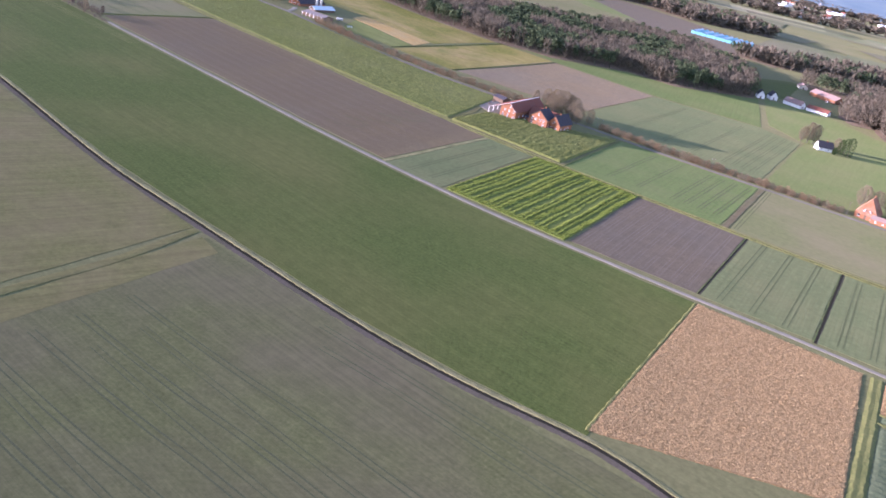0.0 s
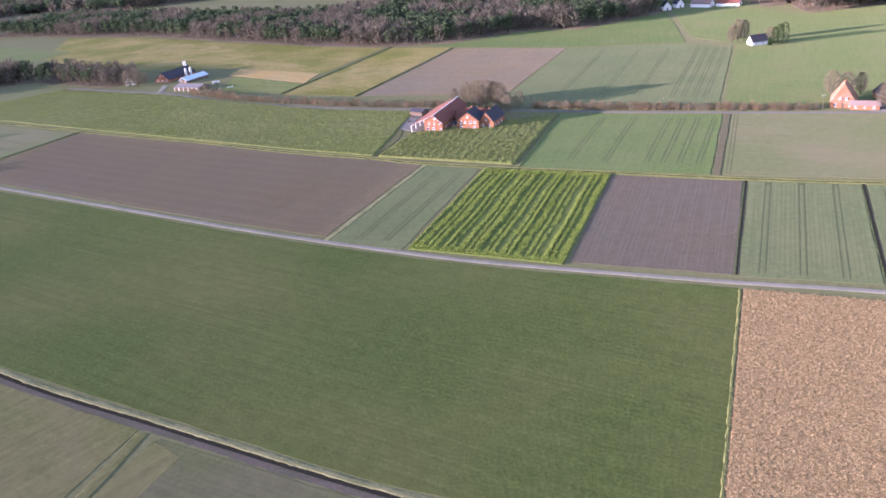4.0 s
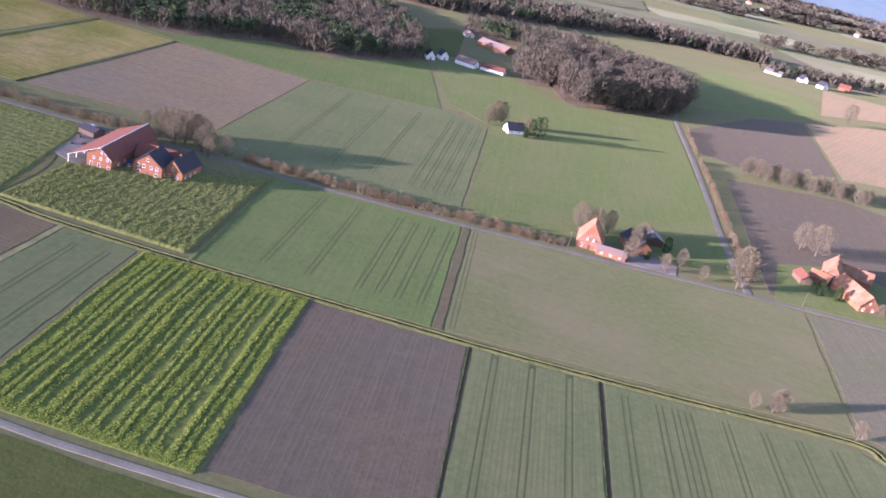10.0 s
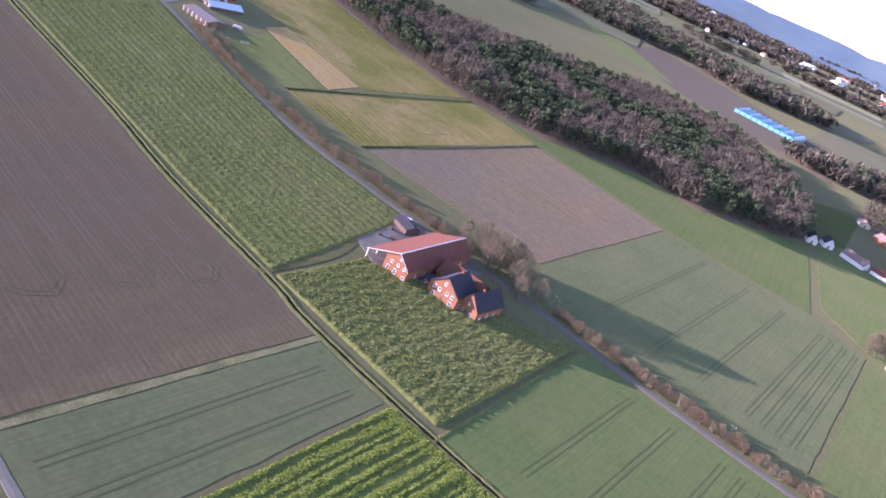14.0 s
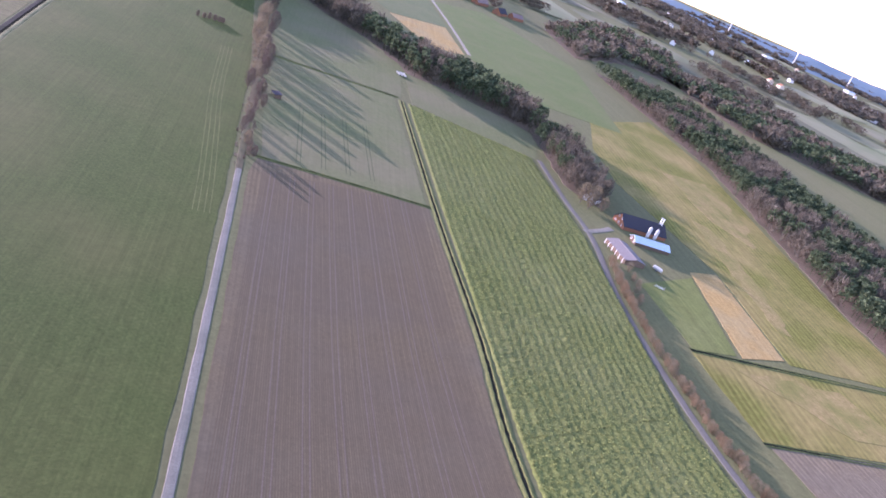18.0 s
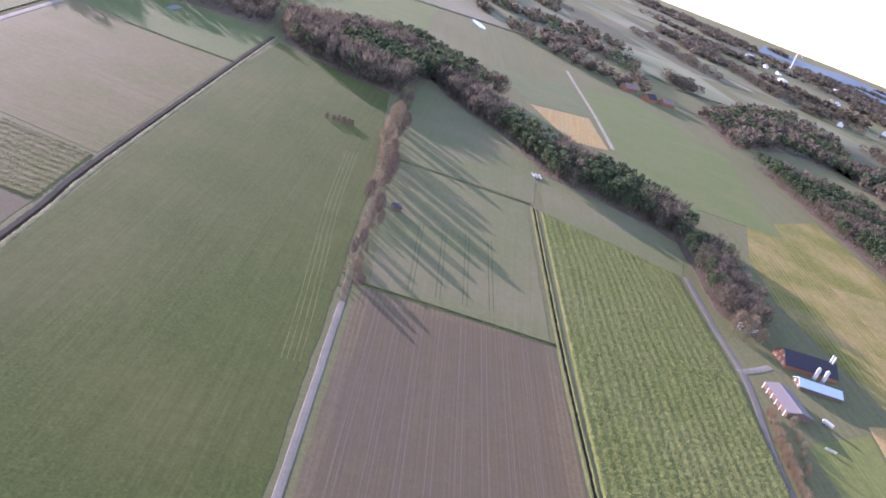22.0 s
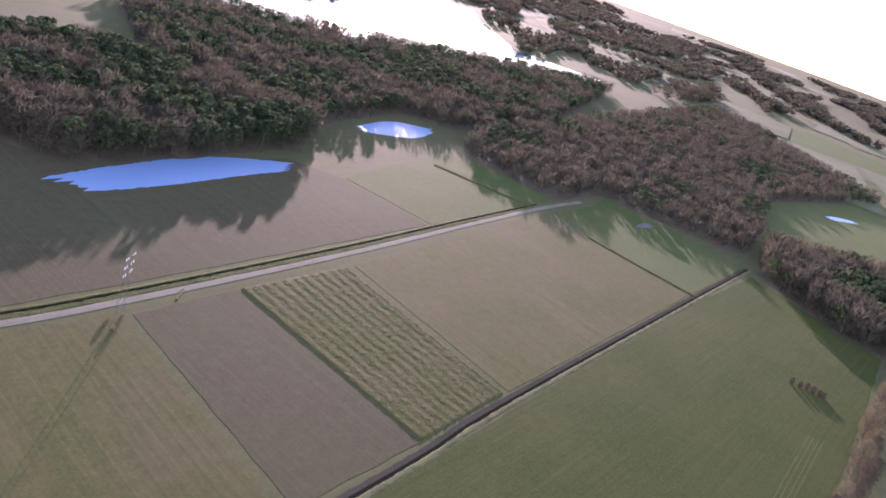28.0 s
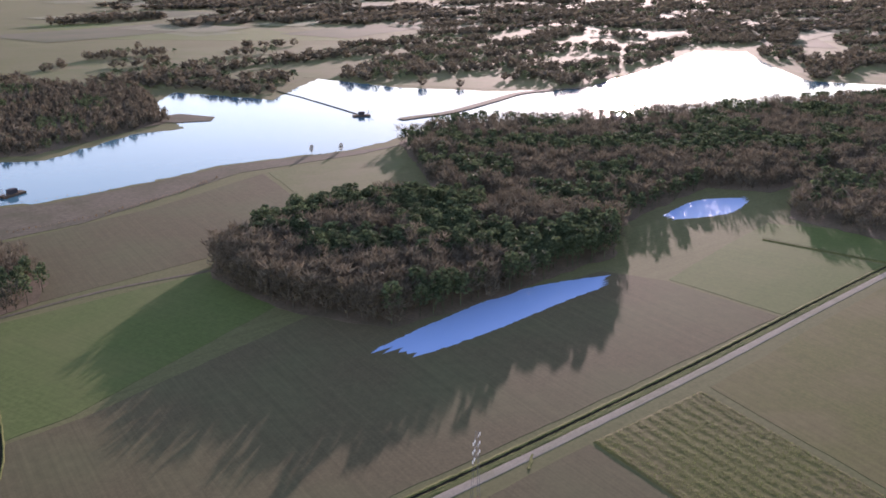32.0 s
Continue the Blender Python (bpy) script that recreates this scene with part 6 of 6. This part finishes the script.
# hay rack, trailer and wooden shelter beside the muddy track
ob = thing("field_shelter", "low dark wooden field shelter beside the track", "shelter", pose(-487, 243, 0, 0, 0, 10))
for sx in (-2.6, 2.6):
    for sy in (-1.7, 1.7):
        part("post", mesh("post", *box(sx - 0.1, sy - 0.1, -0.2, sx + 0.1, sy + 0.1, 2.3), M_TIMBER), ob)
part("roof", mesh("roof", *slab((-3.1, -2.2, 2.2), (3.1, -2.2, 2.2), (3.1, 2.2, 2.7), (-3.1, 2.2, 2.7), 0.12), M_SLATE), ob)
part("back_wall", mesh("back_wall", *box(-2.6, 1.6, 0, 2.6, 1.72, 2.4), M_TIMBER), ob)
part("side_wall", mesh("side_wall", *box(2.52, -1.6, 0, 2.64, 1.6, 2.3), M_TIMBER), ob)


# ---- poles, pylon and turbines ----
def pole(x, y, h, group):
    ob = thing("utility_pole", "pale wooden utility pole with a crossbar", "utility pole", pose(x, y, 0, 0, 0, 10), group)
    part("mast", mesh("mast", *tube([(0, 0, -0.3), (0, 0, h)], [0.12, 0.08], 7), M_BARK), ob)
    part("crossbar", mesh("crossbar", *box(-0.8, -0.06, h - 0.6, 0.8, 0.06, h - 0.45), M_TIMBER), ob)
    for s in (-0.7, 0, 0.7):
        part("insulator", mesh("insulator", *tube([(s, 0, h - 0.45), (s, 0, h - 0.2)], [0.06, 0.04], 6), M_FRAME), ob)


for x, y, h in ((-115, 360, 7), (-112.5, 359, 6.5), (-40, 354.5, 7), (36, 354.6, 8), (60, 355.4, 8), (79, 355.5, 6), (140, 357.5, 7), (178, 357.8, 7), (205, 358.5, 7)):
    pole(x, y, h, "poles along the lane")


def lattice(x, y, h):
    ob = thing("lattice_pylon", "slim steel lattice pylon with white insulators in the field", "pylon", pose(x, y, 0, 0, 0, 20))
    for sx in (-1, 1):
        for sy in (-1, 1):
            part("leg", mesh("leg", *tube([(sx * 1.3, sy * 1.3, -0.3), (sx * 0.35, sy * 0.35, h)], [0.06, 0.045], 4), M_LATTICE), ob)
    lv = 10
    for i in range(lv):
        z0, z1 = h * i / lv, h * (i + 1) / lv
        r0, r1 = 1.3 - 0.95 * i / lv, 1.3 - 0.95 * (i + 1) / lv
        ring = [(-1, -1), (1, -1), (1, 1), (-1, 1)]
        for (ax_, ay_), (bx_, by_) in zip(ring, ring[1:] + ring[:1]):
            part("brace", mesh("brace", *tube([(ax_ * r0, ay_ * r0, z0), (bx_ * r1, by_ * r1, z1)], [0.028, 0.028], 3), M_LATTICE), ob)
    for z in (h - 2, h - 5, h - 8):
        arm = part("arm", mesh("arm", *join(tube([(-3.2, 0, z), (3.2, 0, z)], [0.05, 0.05], 4), tube([(-3.2, 0, z), (0, 0, z + 1)], [0.03, 0.03], 3), tube([(3.2, 0, z), (0, 0, z + 1)], [0.03, 0.03], 3)), M_LATTICE), ob)
        for s in (-3.1, -1.6, 1.6, 3.1):
            part("insulator", mesh("insulator", *tube([(s, 0, z - 0.05), (s, 0, z - 0.6), (s, 0, z - 1.1)], [0.14, 0.2, 0.12], 7), M_FRAME), arm, "white insulator")


lattice(-375, -4, 27)


def turbine(x, y, h, turn):
    ob = thing("wind_turbine", "white three-bladed wind turbine on the plain", "wind turbine", pose(x, y, 0, 0, 0, turn), "wind turbines")
    part("tower", mesh("tower", *tube([(0, 0, -1), (0, 0, h)], [2.4, 1.3], 12), M_WHITE), ob)
    part("nacelle", mesh("nacelle", *box(-1.6, -3.5, h - 1.4, 1.6, 5, h + 2), M_WHITE), ob)
    for k in range(3):
        a = radians(120 * k + 20)
        d = Vector((math.sin(a), 0, math.cos(a)))
        c = Vector((0, -4.2, h + 0.3))
        part("blade", mesh("blade", *tube([c, c + d * h * 0.12, c + d * h * 0.55], [0.9, 1.7, 0.25], 5), M_WHITE), ob)


for x, y in ((-2750, 2390), (-2600, 2620), (-2450, 2770), (-2900, 2000)):
    turbine(x, y, 75, 40)

# blue-roofed greenhouses beyond the wood
for i in range(11):
    x = -262 + 7.4 * i
    ob = thing("greenhouse", "glasshouse bay with a bright blue-white roof", "greenhouse", pose(x, 1150, 0, 0, 0, 0), "greenhouse bays")
    part("wall", mesh("wall", *box(-3.3, -26, -0.2, 3.3, 26, 4), M_BLUEROOF), ob)
    for s in (-1, 1):
        part("roof", mesh("roof", *slab(*(((s * 3.4, -26, 4), (s * 3.4, 26, 4), (0, 26, 6), (0, -26, 6)) if s > 0 else ((s * 3.4, 26, 4), (s * 3.4, -26, 4), (0, -26, 6), (0, 26, 6))), 0.12), M_BLUEROOF if i % 2 else M_PALEROOF), ob)

# dredgers with floating pipes
def dredger(x, y, turn, ends):
    ob = thing("dredger", "dark suction dredger afloat on the lake", "dredger", pose(x, y, 0.05, 0, 0, turn))
    part("hull", mesh("hull", *join(box(-9, -3, -0.2, 9, -1, 1.2), box(-9, 1, -0.2, 9, 3, 1.2), box(-9, -3, 1.2, 9, 3, 1.5)), M_TIMBER), ob)
    part("cabin", mesh("cabin", *box(-3, -2, 1.5, 3, 2, 4.6), M_SLATE), ob)
    part("boom", mesh("boom", *tube([(5, 0, 2), (13, 0, 4.5)], [0.3, 0.2], 5), M_STEEL), ob)
    for s in (-1, 1):
        part("gantry", mesh("gantry", *tube([(7, s * 2, 1.5), (8, 0, 6.5)], [0.2, 0.2], 5), M_STEEL), ob)
    pipe = thing("floating_pipe", "thin dark floating pipeline on the water", "pipeline")
    part("pipe", mesh("pipe", *tube([(px_, py_, 0.45) for px_, py_ in ends], [0.5] * len(ends), 6), M_TYRE), pipe)


dredger(-812, -498, 150, [(-816, -508), (-830, -560), (-850, -640), (-858, -690)])
dredger(-438, -452, 20, [(-428, -462), (-400, -478), (-360, -500), (-300, -530)])


# the far town under the hills
def town():
    g = random.Random(8)
    spots = []
    for i in range(150):
        az, r = g.gauss(-6, 11), g.uniform(2300, 3900)
        spots.append((-40 + r * math.sin(radians(az)), 60 + r * math.cos(radians(az))))
    for i in range(40):
        az, r = g.uniform(-62, -35), g.uniform(1900, 3600)
        spots.append((-40 + r * math.sin(radians(az)), 60 + r * math.cos(radians(az))))
    made = {}
    for i, (x, y) in enumerate(spots):
        k = i % 4
        if k not in made:
            made[k] = house(("white far town house with a red roof", "white far town house with a grey roof", "large pale far warehouse", "cream far town house")[k], x, y, g.uniform(0, 90),
                            (10, 11, 22, 12)[k], (16, 15, 45, 14)[k], (6, 7, 8, 6)[k], (11, 11, 10, 10)[k], (M_WHITE, M_WHITE, M_WHITE, M_CREAM)[k], (M_TILE, M_GREYROOF, M_PALEROOF, M_ORANGE)[k], "warehouse" if k == 2 else "town_house", door=False, group="far town")
        else:
            copy_thing(made[k], pose(x, y, 0, 0, 0, g.uniform(0, 90)))


town()

# evergreens beside houses
def evergreen(x, y, h, label, group=""):
    ob = thing("evergreen_tree", label, "tree", pose(x, y, 0), group)
    part("trunk", mesh("trunk", *tube([(0, 0, -0.1), (0, 0, h * 0.8)], [0.2, 0.05], 6), M_BARK), ob)
    part("crown", mesh("crown", *leaf_ball(h, int(abs(x) * 7 + h), 900, 0.42, lambda t: 0.05 + 0.26 * math.sqrt(max(0.0, 1 - abs(t - 0.4) / 0.62))), M_IVY), ob, "dense dark green crown")


for x, y, h in ((152, 376, 8), (160, 375, 7), (15, 528, 13), (18, 529, 14), (12, 529, 11), (9, 522, 5), (82, 380, 8), (72, 366, 4), (199, 395, 7)):
    evergreen(x, y, h, "dark ivy-covered evergreen tree", "evergreens by the houses")

# white field gate beside the barns
ob = thing("field_gate", "white tubular field gate beside the barns", "gate", pose(-351, 415, 0, 0, 0, 60))
for sx in (-2.6, 2.6):
    part("post", mesh("post", *tube([(sx, 0, -0.2), (sx, 0, 1.35)], [0.09, 0.08], 6), M_TIMBER), ob)
for z in (0.3, 0.55, 0.8, 1.05, 1.25):
    part("rail", mesh("rail", *tube([(-2.5, 0, z), (2.5, 0, z)], [0.045, 0.045], 5), M_FRAME), ob)
